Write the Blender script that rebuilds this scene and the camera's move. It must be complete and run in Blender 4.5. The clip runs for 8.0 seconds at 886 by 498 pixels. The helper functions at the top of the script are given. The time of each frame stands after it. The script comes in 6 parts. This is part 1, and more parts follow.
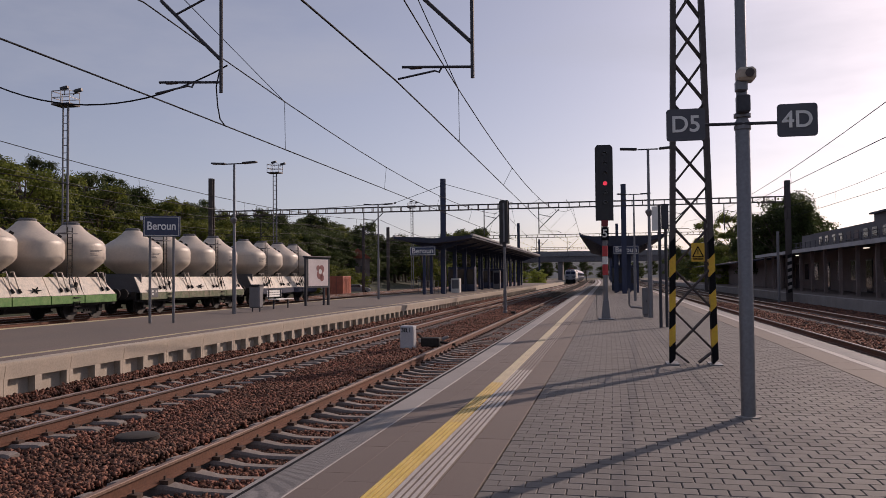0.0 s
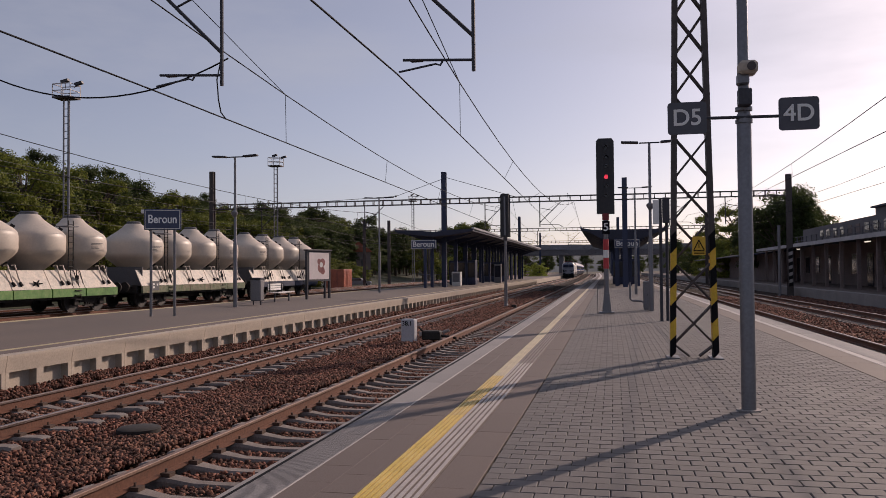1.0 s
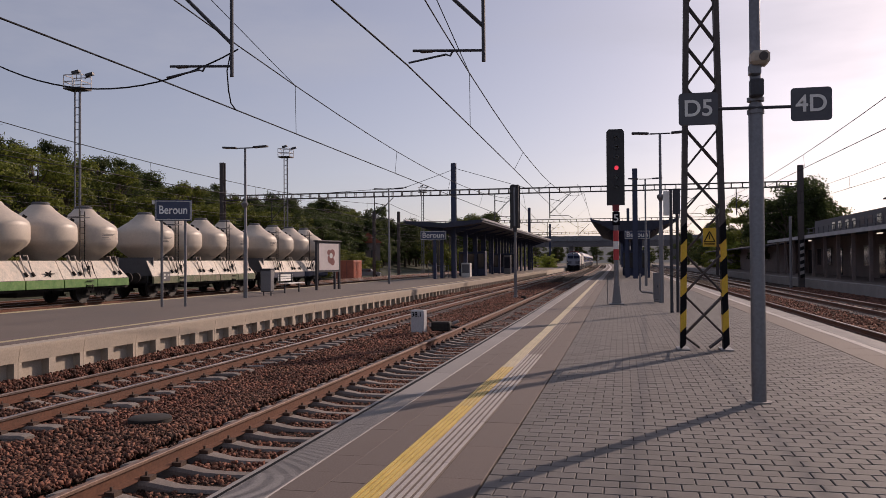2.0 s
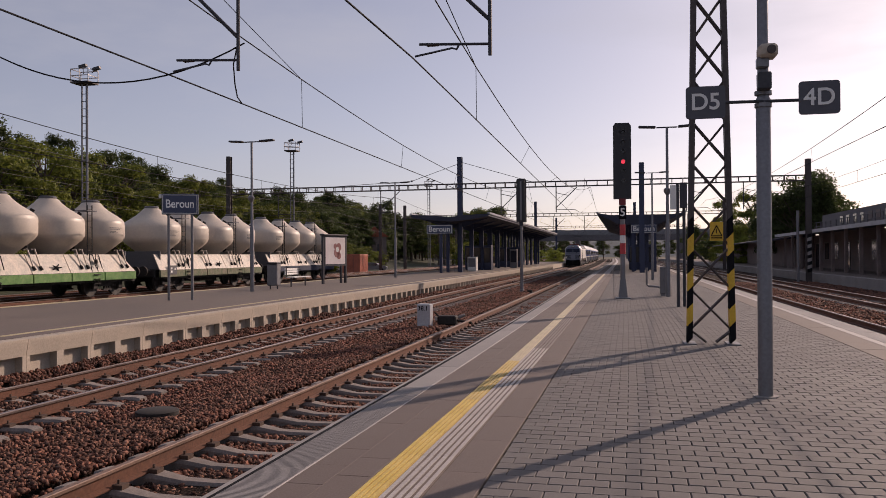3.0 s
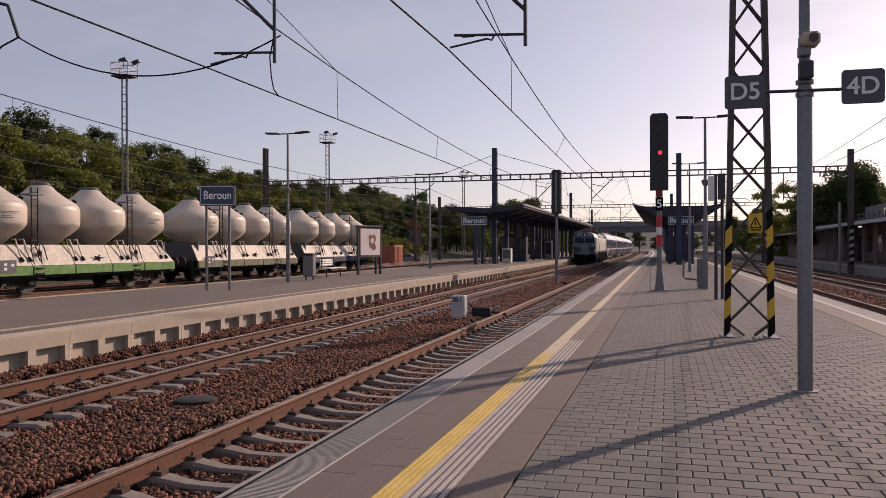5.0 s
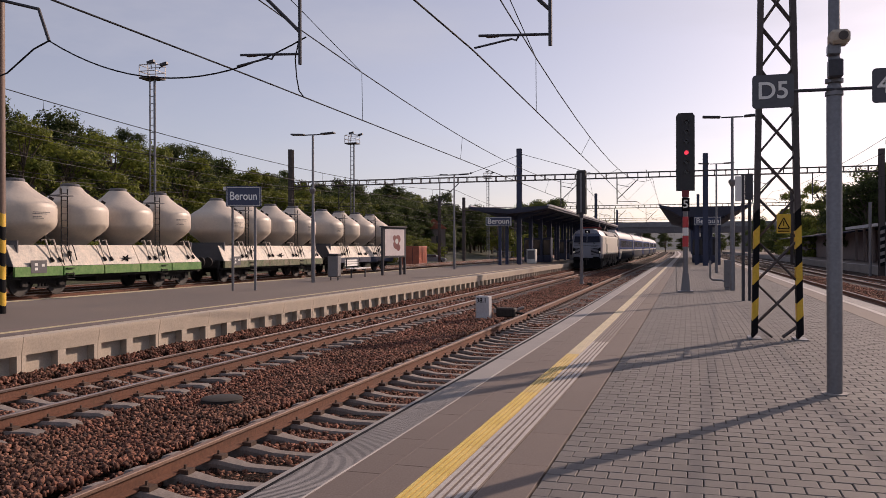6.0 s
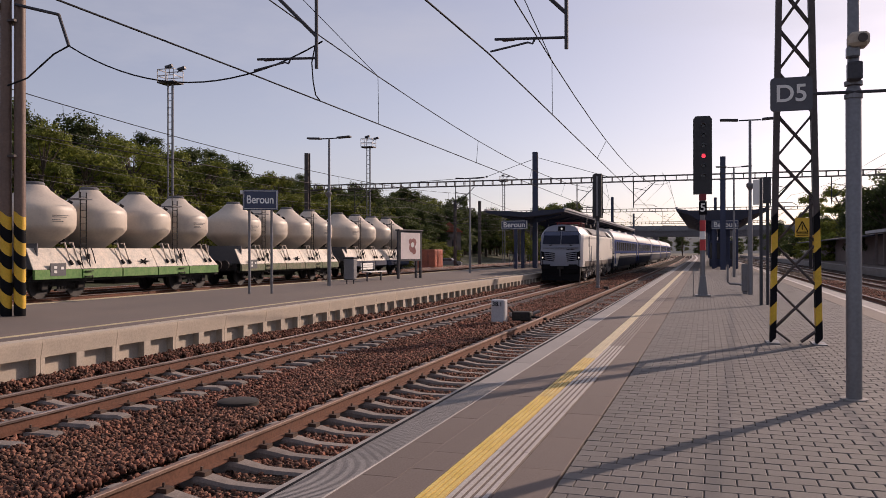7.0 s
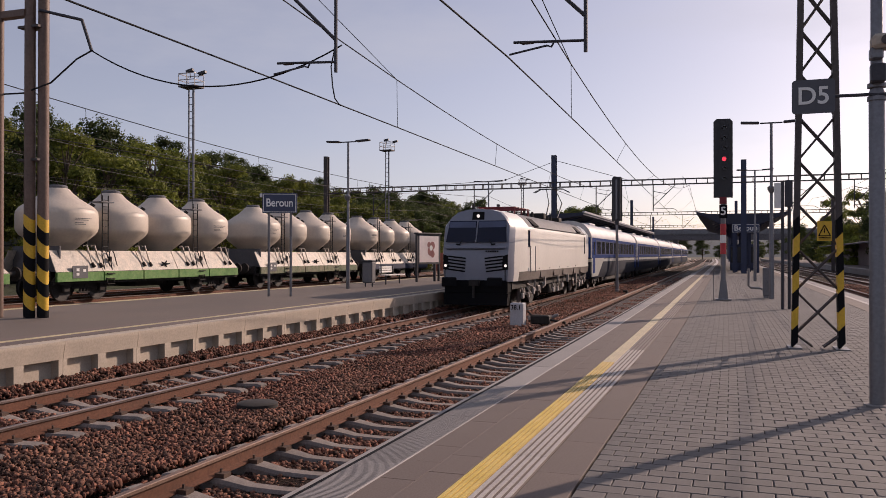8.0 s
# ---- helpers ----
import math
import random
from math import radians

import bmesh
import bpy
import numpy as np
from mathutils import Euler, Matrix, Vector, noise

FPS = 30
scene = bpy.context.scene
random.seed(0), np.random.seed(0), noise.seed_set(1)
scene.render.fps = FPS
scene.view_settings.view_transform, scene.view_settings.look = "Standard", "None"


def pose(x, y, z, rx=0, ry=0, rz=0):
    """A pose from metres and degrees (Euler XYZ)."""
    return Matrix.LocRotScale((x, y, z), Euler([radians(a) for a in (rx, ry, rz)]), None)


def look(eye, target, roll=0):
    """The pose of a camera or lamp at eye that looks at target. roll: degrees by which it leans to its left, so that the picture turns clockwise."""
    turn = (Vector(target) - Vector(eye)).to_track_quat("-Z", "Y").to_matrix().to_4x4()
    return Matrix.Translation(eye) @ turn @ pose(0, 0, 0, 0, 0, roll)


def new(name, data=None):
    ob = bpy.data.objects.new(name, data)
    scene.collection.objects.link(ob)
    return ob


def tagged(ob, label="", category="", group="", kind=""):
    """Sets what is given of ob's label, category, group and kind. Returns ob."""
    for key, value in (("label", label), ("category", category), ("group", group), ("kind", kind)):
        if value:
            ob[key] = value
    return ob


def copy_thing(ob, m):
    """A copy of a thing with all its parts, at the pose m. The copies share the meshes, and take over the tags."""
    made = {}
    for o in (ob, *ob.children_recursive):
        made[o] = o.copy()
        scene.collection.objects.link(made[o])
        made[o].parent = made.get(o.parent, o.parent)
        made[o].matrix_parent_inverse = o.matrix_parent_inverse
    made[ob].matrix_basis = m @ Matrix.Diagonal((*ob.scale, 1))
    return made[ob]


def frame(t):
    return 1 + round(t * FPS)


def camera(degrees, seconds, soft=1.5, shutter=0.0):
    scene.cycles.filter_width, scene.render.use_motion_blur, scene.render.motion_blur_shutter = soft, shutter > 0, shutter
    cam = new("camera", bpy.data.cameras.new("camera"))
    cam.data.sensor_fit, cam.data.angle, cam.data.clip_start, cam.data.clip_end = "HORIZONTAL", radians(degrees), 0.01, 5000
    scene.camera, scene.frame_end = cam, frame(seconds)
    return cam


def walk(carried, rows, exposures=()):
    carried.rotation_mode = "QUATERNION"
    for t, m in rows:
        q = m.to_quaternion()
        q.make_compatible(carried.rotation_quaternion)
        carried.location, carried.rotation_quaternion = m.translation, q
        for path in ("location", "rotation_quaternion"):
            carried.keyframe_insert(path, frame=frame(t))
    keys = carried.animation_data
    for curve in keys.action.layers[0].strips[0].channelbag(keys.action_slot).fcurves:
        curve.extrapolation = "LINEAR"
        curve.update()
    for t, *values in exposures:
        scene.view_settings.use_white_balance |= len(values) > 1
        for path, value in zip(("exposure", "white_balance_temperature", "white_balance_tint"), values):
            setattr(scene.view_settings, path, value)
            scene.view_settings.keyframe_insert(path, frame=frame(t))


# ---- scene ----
cam = camera(56.55, 8.0, soft=0.78)
EYE = (0.0, 0.0, 1.5)
# seconds, pitch, roll, yaw of the hand-held phone that stands in one place and pans
TURNS = [
    (0.0, 1.950, 0.500, 11.908), (0.5, 1.694, 0.480, 11.959), (1.0, 1.492, 0.454, 11.969),
    (1.5, 1.261, 0.433, 12.098), (2.0, 0.877, 0.369, 12.639), (2.5, 0.640, 0.345, 12.92), (3.5, 0.260, 0.294, 13.363),
    (4.0, 0.051, 0.246, 13.950), (4.5, -0.086, 0.213, 14.685), (5.25, -0.130, 0.170, 15.93), (6.0, -0.083, 0.137, 17.164),
    (6.5, 0.067, 0.083, 17.645), (7.0, 0.162, 0.065, 18.258), (7.5, 0.306, 0.023, 18.693), (8.0, 0.387, -0.035, 19.546)]
walk(cam, [(t, pose(*EYE, 90 + p, r, y)) for t, p, r, y in TURNS],
     exposures=[(0.0, -0.71, 6550, 25), (1.5, -0.68, 6650, 25), (3.5, -0.54, 6880, 27), (4.5, -0.49, 6880, 27), (6.5, -0.35, 6850, 26), (8.0, -0.41, 6780, 26)])

# ---- light: low afternoon sun ahead and to the right, thin haze ----
SUN_AZ, SUN_EL = radians(31.0), radians(25.0)      # azimuth from +y towards +x
world = bpy.data.worlds.new("sky")
scene.world = world
world.use_nodes = True
wn, wl = world.node_tree.nodes, world.node_tree.links
sky = wn.new("ShaderNodeTexSky")
sky.sky_type, sky.sun_disc = "NISHITA", False
sky.sun_elevation, sky.sun_rotation = SUN_EL, SUN_AZ
sky.air_density, sky.dust_density, sky.ozone_density = 0.75, 1.15, 0.9
# thin high cloud pales the blue and drifts in faint streaks
pale = wn.new("ShaderNodeHueSaturation")
pale.inputs["Saturation"].default_value = 0.82
wl.new(sky.outputs[0], pale.inputs["Color"])
tc, stretch, wisp, fade, veil = (wn.new("ShaderNode" + k) for k in ("TexCoord", "Mapping", "TexNoise", "MapRange", "Mix"))
stretch.inputs["Rotation"].default_value, stretch.inputs["Scale"].default_value = (0.0, 0.12, 0.5), (1.2, 2.4, 5.5)
wisp.inputs["Scale"].default_value, wisp.inputs["Detail"].default_value, wisp.inputs["Roughness"].default_value = 1.6, 6.0, 0.58
for k, v in ((1, 0.47), (2, 0.75), (3, 0.22), (4, 0.56)):
    fade.inputs[k].default_value = v
veil.data_type = "RGBA"
veil.inputs["B"].default_value = (4.85, 5.35, 5.75, 1.0)
wl.new(tc.outputs["Generated"], stretch.inputs["Vector"]), wl.new(stretch.outputs[0], wisp.inputs["Vector"])
wl.new(wisp.outputs["Fac"], fade.inputs[0]), wl.new(fade.outputs[0], veil.inputs["Factor"])
wl.new(pale.outputs[0], veil.inputs["A"]), wl.new(veil.outputs["Result"], wn["Background"].inputs[0])
wn["Background"].inputs[1].default_value = 0.145
sun = new("sun", bpy.data.lights.new("sun", "SUN"))
sun.data.energy, sun.data.angle, sun.data.color = 5.0, radians(0.45), (1.0, 0.84, 0.66)
toward = Vector((math.sin(SUN_AZ) * math.cos(SUN_EL), math.cos(SUN_AZ) * math.cos(SUN_EL), math.sin(SUN_EL)))
sun.matrix_world = look(toward * 50, (0, 0, 0))
# ---- tools ----
Z = Vector((0, 0, 1))


def mat(name, base, rough=0.6, metal=0.0, grain=40.0, vary=0.12, stain=0.25, bump=0.15, tint=None, island=0.0, obj=0.0,
        blotch=0.7, depth=0.01, spec=0.5, glow=0.0):
    """A surface with fine grain, broad stains, relief and a little difference from piece to piece."""
    m = bpy.data.materials.new(name)
    m.use_nodes = True
    n, l = m.node_tree.nodes, m.node_tree.links
    b = n["Principled BSDF"]
    b.inputs["Roughness"].default_value, b.inputs["Metallic"].default_value = rough, metal
    b.inputs["Specular IOR Level"].default_value = spec
    co = n.new("ShaderNodeTexCoord")
    fine, wide = n.new("ShaderNodeTexNoise"), n.new("ShaderNodeTexNoise")
    fine.inputs["Scale"].default_value, fine.inputs["Detail"].default_value = grain, 4
    wide.inputs["Scale"].default_value, wide.inputs["Detail"].default_value, wide.inputs["Roughness"].default_value = blotch, 5, 0.65
    for t in (fine, wide):
        l.new(co.outputs["Object"], t.inputs["Vector"])

    def mapped(source, lo, hi, a=0.3, c=0.7):
        r = n.new("ShaderNodeMapRange")
        r.inputs[1].default_value, r.inputs[2].default_value, r.inputs[3].default_value, r.inputs[4].default_value = a, c, lo, hi
        l.new(source, r.inputs[0])
        return r.outputs[0]

    def times(a, c):
        k = n.new("ShaderNodeMath")
        k.operation = "MULTIPLY"
        l.new(a, k.inputs[0]), l.new(c, k.inputs[1])
        return k.outputs[0]

    value = times(mapped(fine.outputs["Fac"], 1 - vary, 1 + vary), mapped(wide.outputs["Fac"], 1 - stain, 1 + stain * 0.5))
    if island:
        g = n.new("ShaderNodeNewGeometry")
        value = times(value, mapped(g.outputs["Random Per Island"], 1 - island, 1 + island, 0, 1))
    if obj:
        o = n.new("ShaderNodeObjectInfo")
        value = times(value, mapped(o.outputs["Random"], 1 - obj, 1 + obj, 0, 1))
    mix = n.new("ShaderNodeMix")
    mix.data_type = "RGBA"
    mix.inputs["A"].default_value, mix.inputs["B"].default_value = (*base, 1), (*(tint or base), 1)
    l.new(mapped(wide.outputs["Fac"], 0, 1, 0.42, 0.62), mix.inputs["Factor"])
    sc = n.new("ShaderNodeVectorMath")
    sc.operation = "SCALE"
    l.new(mix.outputs["Result"], sc.inputs[0]), l.new(value, sc.inputs["Scale"])
    l.new(sc.outputs[0], b.inputs["Base Color"])
    if bump:
        bu = n.new("ShaderNodeBump")
        bu.inputs["Strength"].default_value, bu.inputs["Distance"].default_value = bump, depth
        l.new(fine.outputs["Fac"], bu.inputs["Height"]), l.new(bu.outputs[0], b.inputs["Normal"])
    if rough > 0.2:
        l.new(mapped(wide.outputs["Fac"], rough * 0.85, min(1, rough * 1.12)), b.inputs["Roughness"])
    if glow:
        b.inputs["Emission Color"].default_value, b.inputs["Emission Strength"].default_value = (*base, 1), glow
    return m


def mesh_of(name, bm, material, smooth=False):
    bmesh.ops.recalc_face_normals(bm, faces=bm.faces)
    me = bpy.data.meshes.new(name)
    bm.to_mesh(me)
    bm.free()
    for k in material if isinstance(material, (list, tuple)) else [material]:
        me.materials.append(k)
    if smooth:
        for f in me.polygons:
            f.use_smooth = True
        me.set_sharp_from_angle(angle=radians(35))
    return me


def part(name, bm, material, parent, label="", smooth=False):
    ob = new(name, mesh_of(name, bm, material, smooth))
    ob.parent = parent
    return tagged(ob, label)


def thing(name, label, category, at=None, group="", kind=""):
    ob = tagged(new(name), label, category, group, kind)
    if at is not None:
        ob.matrix_basis = at
    return ob


def solid(name, bm, material, label, category="", kind="", group="", smooth=False, at=None):
    ob = tagged(new(name, mesh_of(name, bm, material, smooth)), label, category, group, kind)
    if at is not None:
        ob.matrix_basis = at
    return ob


def box(bm, x0, x1, y0, y1, z0, z1, bevel=0.0, m=None, index=0):
    before = set(bm.faces) if bevel or m or index else None
    v = [bm.verts.new((x, y, z)) for x in (x0, x1) for y in (y0, y1) for z in (z0, z1)]
    fs = [bm.faces.new([v[i] for i in q]) for q in ((0, 1, 3, 2), (4, 6, 7, 5), (0, 4, 5, 1), (2, 3, 7, 6), (0, 2, 6, 4), (1, 5, 7, 3))]
    if m is not None:
        for k in v:
            k.co = m @ k.co
    if bevel:
        bmesh.ops.bevel(bm, geom=list({e for f in fs for e in f.edges}), offset=bevel, segments=1, affect="EDGES")
    if index:
        for f in bm.faces:
            if f not in before:
                f.material_index = index
    return bm


def rod(bm, a, b, r, r2=None, seg=8, caps=True):
    a, b = Vector(a), Vector(b)
    d = (b - a)
    q = d.to_track_quat("Z", "Y").to_matrix()
    r2 = r if r2 is None else r2
    rings = []
    for p, rr in ((a, r), (b, r2)):
        rings.append([bm.verts.new(p + q @ Vector((rr * math.cos(2 * math.pi * i / seg), rr * math.sin(2 * math.pi * i / seg), 0))) for i in range(seg)])
    for i in range(seg):
        bm.faces.new((rings[0][i], rings[0][(i + 1) % seg], rings[1][(i + 1) % seg], rings[1][i]))
    if caps:
        bm.faces.new(rings[0][::-1]), bm.faces.new(rings[1])
    return bm


def lathe(bm, profile, at=(0, 0, 0), seg=20):
    """profile: (radius, z) from the bottom to the top."""
    rings = []
    for r, z in profile:
        rings.append([bm.verts.new((at[0] + r * math.cos(2 * math.pi * i / seg), at[1] + r * math.sin(2 * math.pi * i / seg), at[2] + z)) for i in range(seg)])
    for a, b in zip(rings, rings[1:]):
        for i in range(seg):
            bm.faces.new((a[i], a[(i + 1) % seg], b[(i + 1) % seg], b[i]))
    bm.faces.new(rings[0][::-1]), bm.faces.new(rings[-1])
    return bm


def prism(bm, outline, y0, y1, bend=None, steps=1):
    """An outline in x, z drawn along y."""
    rings = []
    for k in range(steps + 1):
        y = y0 + (y1 - y0) * k / steps
        dx = bend(y) if bend else 0.0
        rings.append([bm.verts.new((x + dx, y, z)) for x, z in outline])
    n = len(outline)
    for a, b in zip(rings, rings[1:]):
        for i in range(n):
            bm.faces.new((a[i], a[(i + 1) % n], b[(i + 1) % n], b[i]))
    bm.faces.new(rings[0]), bm.faces.new(rings[-1][::-1])
    return bm


def wire(bm, pts, r, seg=5):
    """One continuous round line through the points."""
    pts = [Vector(p) for p in pts]
    rings = []
    for i, p in enumerate(pts):
        d = (pts[min(i + 1, len(pts) - 1)] - pts[max(i - 1, 0)]).normalized()
        u = d.orthogonal().normalized() if i == 0 else (u - d * u.dot(d)).normalized()
        w = d.cross(u)
        rings.append([bm.verts.new(p + r * (u * math.cos(2 * math.pi * k / seg) + w * math.sin(2 * math.pi * k / seg))) for k in range(seg)])
    for a, b in zip(rings, rings[1:]):
        for k in range(seg):
            bm.faces.new((a[k], a[(k + 1) % seg], b[(k + 1) % seg], b[k]))
    bm.faces.new(rings[0][::-1]), bm.faces.new(rings[-1])
    return bm


def lettering(body, size, material, parent, m, name="lettering", extrude=0.004):
    cu = bpy.data.curves.new(name, "FONT")
    cu.body, cu.size, cu.extrude, cu.align_x, cu.align_y = body, size, extrude, "CENTER", "CENTER"
    cu.offset = size * 0.014
    tmp = bpy.data.objects.new(name, cu)
    scene.collection.objects.link(tmp)
    me = bpy.data.meshes.new_from_object(tmp.evaluated_get(bpy.context.evaluated_depsgraph_get()))
    bpy.data.objects.remove(tmp)
    me.materials.clear()
    me.materials.append(material)
    ob = new(name, me)
    ob.parent = parent
    ob.matrix_basis = m
    return ob


def bend(y):
    """The line leaves the camera's axis slowly to the left and curves a little more far off."""
    a = min(max(0.0, y - 4.0), 16.0)
    d = max(0.0, y - 150.0)
    c = min(d, 70.0)
    return -0.0115 * (a * a / 32.0 + max(0.0, y - 20.0)) - (c * c + 2 * c * (d - c)) / 10000.0


def heading(y):
    return math.degrees(math.atan((bend(y - 1) - bend(y + 1)) / 2))


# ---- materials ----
# bed brown sunk near black to carry the shade between stones
M_BALLASTSHADE = mat("ballast", (0.036, 0.022, 0.017), 0.95, grain=26, vary=0.75, stain=0.3, bump=1.0, depth=0.08, tint=(0.028, 0.018, 0.014), spec=0.1)
M_STONE = mat("ballast_stone", (0.185, 0.073, 0.047), 0.95, grain=60, vary=0.2, stain=0.3, island=0.8, tint=(0.14, 0.07, 0.048))
M_EARTH = mat("yard_earth", (0.10, 0.075, 0.055), 0.95, grain=8, vary=0.3, stain=0.4, blotch=0.08, bump=0.6, depth=0.05, tint=(0.07, 0.075, 0.035))
M_RAIL = mat("rusty_rail", (0.15, 0.062, 0.036), 0.75, 0.25, grain=30, vary=0.25, stain=0.3)
M_RAILTOP = mat("worn_rail_head", (0.30, 0.24, 0.22), 0.38, 0.85, grain=20, vary=0.1, stain=0.2, bump=0.03)
M_RAILWORN = mat("rusty_rail_head", (0.24, 0.15, 0.11), 0.6, 0.2, grain=30, vary=0.2, stain=0.3)
M_SLEEPER = mat("sleeper_concrete", (0.235, 0.20, 0.18), 0.9, grain=50, vary=0.2, stain=0.35, obj=0.15, blotch=2.0)
M_CLIP = mat("rail_clip", (0.11, 0.072, 0.056), 0.7, 0.4)
M_PAVER = mat("concrete_paver", (0.129, 0.117, 0.113), 0.85, grain=90, vary=0.16, stain=0.16, island=0.10, obj=0.10, bump=0.35, depth=0.004)
M_JOINT = mat("sanded_joint", (0.05, 0.042, 0.04), 0.95, grain=60, vary=0.3)
M_SLAB = mat("platform_slab", (0.157, 0.121, 0.106), 0.85, grain=70, vary=0.14, stain=0.22, island=0.03, obj=0.03, bump=0.3, depth=0.004)
M_EDGE = mat("platform_edge_slab", (0.295, 0.275, 0.265), 0.85, grain=70, vary=0.14, stain=0.22, obj=0.06)
M_YELLOW = mat("yellow_paint", (0.70, 0.50, 0.11), 0.7, grain=60, vary=0.15, stain=0.25, blotch=1.5, tint=(0.64, 0.48, 0.17))
M_WHITELINE = mat("pale_tactile_strip", (0.48, 0.44, 0.42), 0.8, grain=60, vary=0.15, stain=0.3)
M_CONCRETE = mat("wall_concrete", (0.51, 0.435, 0.355), 0.9, grain=30, vary=0.1, stain=0.22, blotch=0.9, tint=(0.49, 0.415, 0.335))
M_ASPHALT = mat("platform_asphalt", (0.152, 0.122, 0.104), 0.9, grain=80, vary=0.2, stain=0.2, blotch=0.4)
M_STEEL = mat("galvanised_steel", (0.20, 0.20, 0.215), 0.5, 0.6, grain=30, vary=0.12, stain=0.2)
M_DARKSTEEL = mat("dark_painted_steel", (0.045, 0.045, 0.055), 0.55, 0.2, grain=30, vary=0.15, stain=0.25)
M_MAST = mat("weathered_mast_steel", (0.085, 0.07, 0.068), 0.65, 0.3, grain=25, vary=0.2, stain=0.35)
M_BLUE = mat("dark_blue_paint", (0.02, 0.03, 0.075), 0.5, grain=20, vary=0.1, stain=0.2)
M_SIGN = mat("sign_blue_grey", (0.045, 0.06, 0.115), 0.45, grain=20, vary=0.06, stain=0.1, bump=0.02)
M_SIGNDARK = mat("sign_dark_grey", (0.075, 0.075, 0.092), 0.5, grain=20, vary=0.06, stain=0.1, bump=0.02)
M_LETTER = mat("reflective_white", (0.93, 0.93, 0.92), 0.35, bump=0, vary=0.02, stain=0.03)
M_WHITE = mat("white_paint", (0.78, 0.77, 0.74), 0.5, grain=30, vary=0.05, stain=0.1, bump=0.03)
M_BLACK = mat("black_paint", (0.010, 0.010, 0.012), 0.8, grain=30, vary=0.1, spec=0.1)
M_HAZARD = mat("hazard_yellow", (0.72, 0.43, 0.03), 0.55, grain=30, vary=0.1, stain=0.25)
M_RED = mat("red_paint", (0.55, 0.045, 0.05), 0.5)
# marker white lowered to grey, the shade of its face put into the colour
M_SHADEDWHITE = mat("shaded_white_concrete", (0.50, 0.50, 0.52), 0.8, grain=30, vary=0.1, stain=0.2)
M_WIRE = mat("copper_wire", (0.025, 0.025, 0.028), 0.9, 0.0, bump=0, spec=0.1)
M_SILO = mat("silo_paint", (0.68, 0.59, 0.49), 0.5, grain=12, vary=0.05, stain=0.22, blotch=0.8, tint=(0.50, 0.43, 0.365), bump=0.05)
M_WAGON = mat("wagon_white_paint", (0.60, 0.54, 0.46), 0.6, grain=14, vary=0.14, stain=0.65, blotch=2.2, tint=(0.50, 0.43, 0.36))
M_GREEN = mat("wagon_green_paint", (0.11, 0.30, 0.06), 0.65, grain=14, vary=0.15, stain=0.55, blotch=2.5, tint=(0.13, 0.24, 0.07))
M_UNDER = mat("dirty_running_gear", (0.025, 0.021, 0.019), 0.85, 0.0, grain=14, vary=0.3, stain=0.3)
M_GREYSTEEL = mat("worn_wheel_steel", (0.22, 0.20, 0.19), 0.5, 0.7, grain=14, vary=0.2)
# ---- the setting ----
RAIL, FP = -0.55, 0.07            # rail level and far platform level; the near platform lies at 0


def ground():
    bm = bmesh.new()
    n = 40
    xs = [-1500 + 3000 * i / n for i in range(n + 1)]
    ys = [-300 + 2800 * i / n for i in range(n + 1)]
    g = [[bm.verts.new((x, y, -1.02)) for y in ys] for x in xs]
    for i in range(n):
        for j in range(n):
            bm.faces.new((g[i][j], g[i + 1][j], g[i + 1][j + 1], g[i][j + 1]))
    return solid("ground", bm, M_EARTH, "dusty brown railway yard earth with thin weeds", "ground", "structure")


ground()


def ballast_bed(x0, x1, y0, y1, top, name="ballast"):
    bm = bmesh.new()
    n = max(2, int((x1 - x0) / 0.45))
    outline = [(x0 - 0.5, -1.05)] + [(x0 + (x1 - x0) * i / n, top + 0.03 * noise.noise((i * 0.7, x0, 1))) for i in range(n + 1)] + [(x1 + 0.5, -1.05)]
    prism(bm, outline, y0, y1, bend, 60)
    return solid(name, bm, M_BALLASTSHADE, "crushed-stone ballast bed darkened for the shade between its stones", "ballast", "structure")


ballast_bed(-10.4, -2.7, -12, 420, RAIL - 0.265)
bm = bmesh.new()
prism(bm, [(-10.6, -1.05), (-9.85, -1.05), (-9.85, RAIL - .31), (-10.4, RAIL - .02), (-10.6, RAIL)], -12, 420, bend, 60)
solid("ballast_shoulder", bm, M_BALLASTSHADE, "heaped ballast shoulder along the platform wall", "ballast", "structure")
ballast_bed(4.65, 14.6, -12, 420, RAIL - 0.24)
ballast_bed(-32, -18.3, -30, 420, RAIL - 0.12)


def rail_outline(x, top):
    pts = [(-.075, -.172), (.075, -.172), (.075, -.160), (.012, -.142), (.010, -.045), (.036, -.034), (.036, -.006), (.030, 0), (-.030, 0), (-.036, -.006), (-.036, -.034), (-.010, -.045), (-.012, -.142), (-.075, -.160)]
    return [(x + a, top + b) for a, b in pts]


def sleeper_mesh():
    """A prestressed concrete sleeper, waisted in the middle, with raised rail seats."""
    bm = bmesh.new()
    st = [(-1.3, .14, -.005), (-1.22, .15, .015), (-.58, .15, .0), (-.30, .11, -.045), (0, .105, -.05), (.30, .11, -.045), (.58, .15, .0), (1.22, .15, .015), (1.3, .14, -.005)]
    rings = []
    for x, w, t in st:
        rings.append([bm.verts.new((x, y, z)) for y, z in ((-w * .82, -.21), (-w * .8, t - .035), (-w * .62, t), (w * .62, t), (w * .8, t - .035), (w * .82, -.21))])
    for a, b in zip(rings, rings[1:]):
        for i in range(5):
            bm.faces.new((a[i], a[i + 1], b[i + 1], b[i]))
    bm.faces.new(rings[0]), bm.faces.new(rings[-1][::-1])
    return mesh_of("sleeper", bm, M_SLEEPER)


SLEEPER = sleeper_mesh()


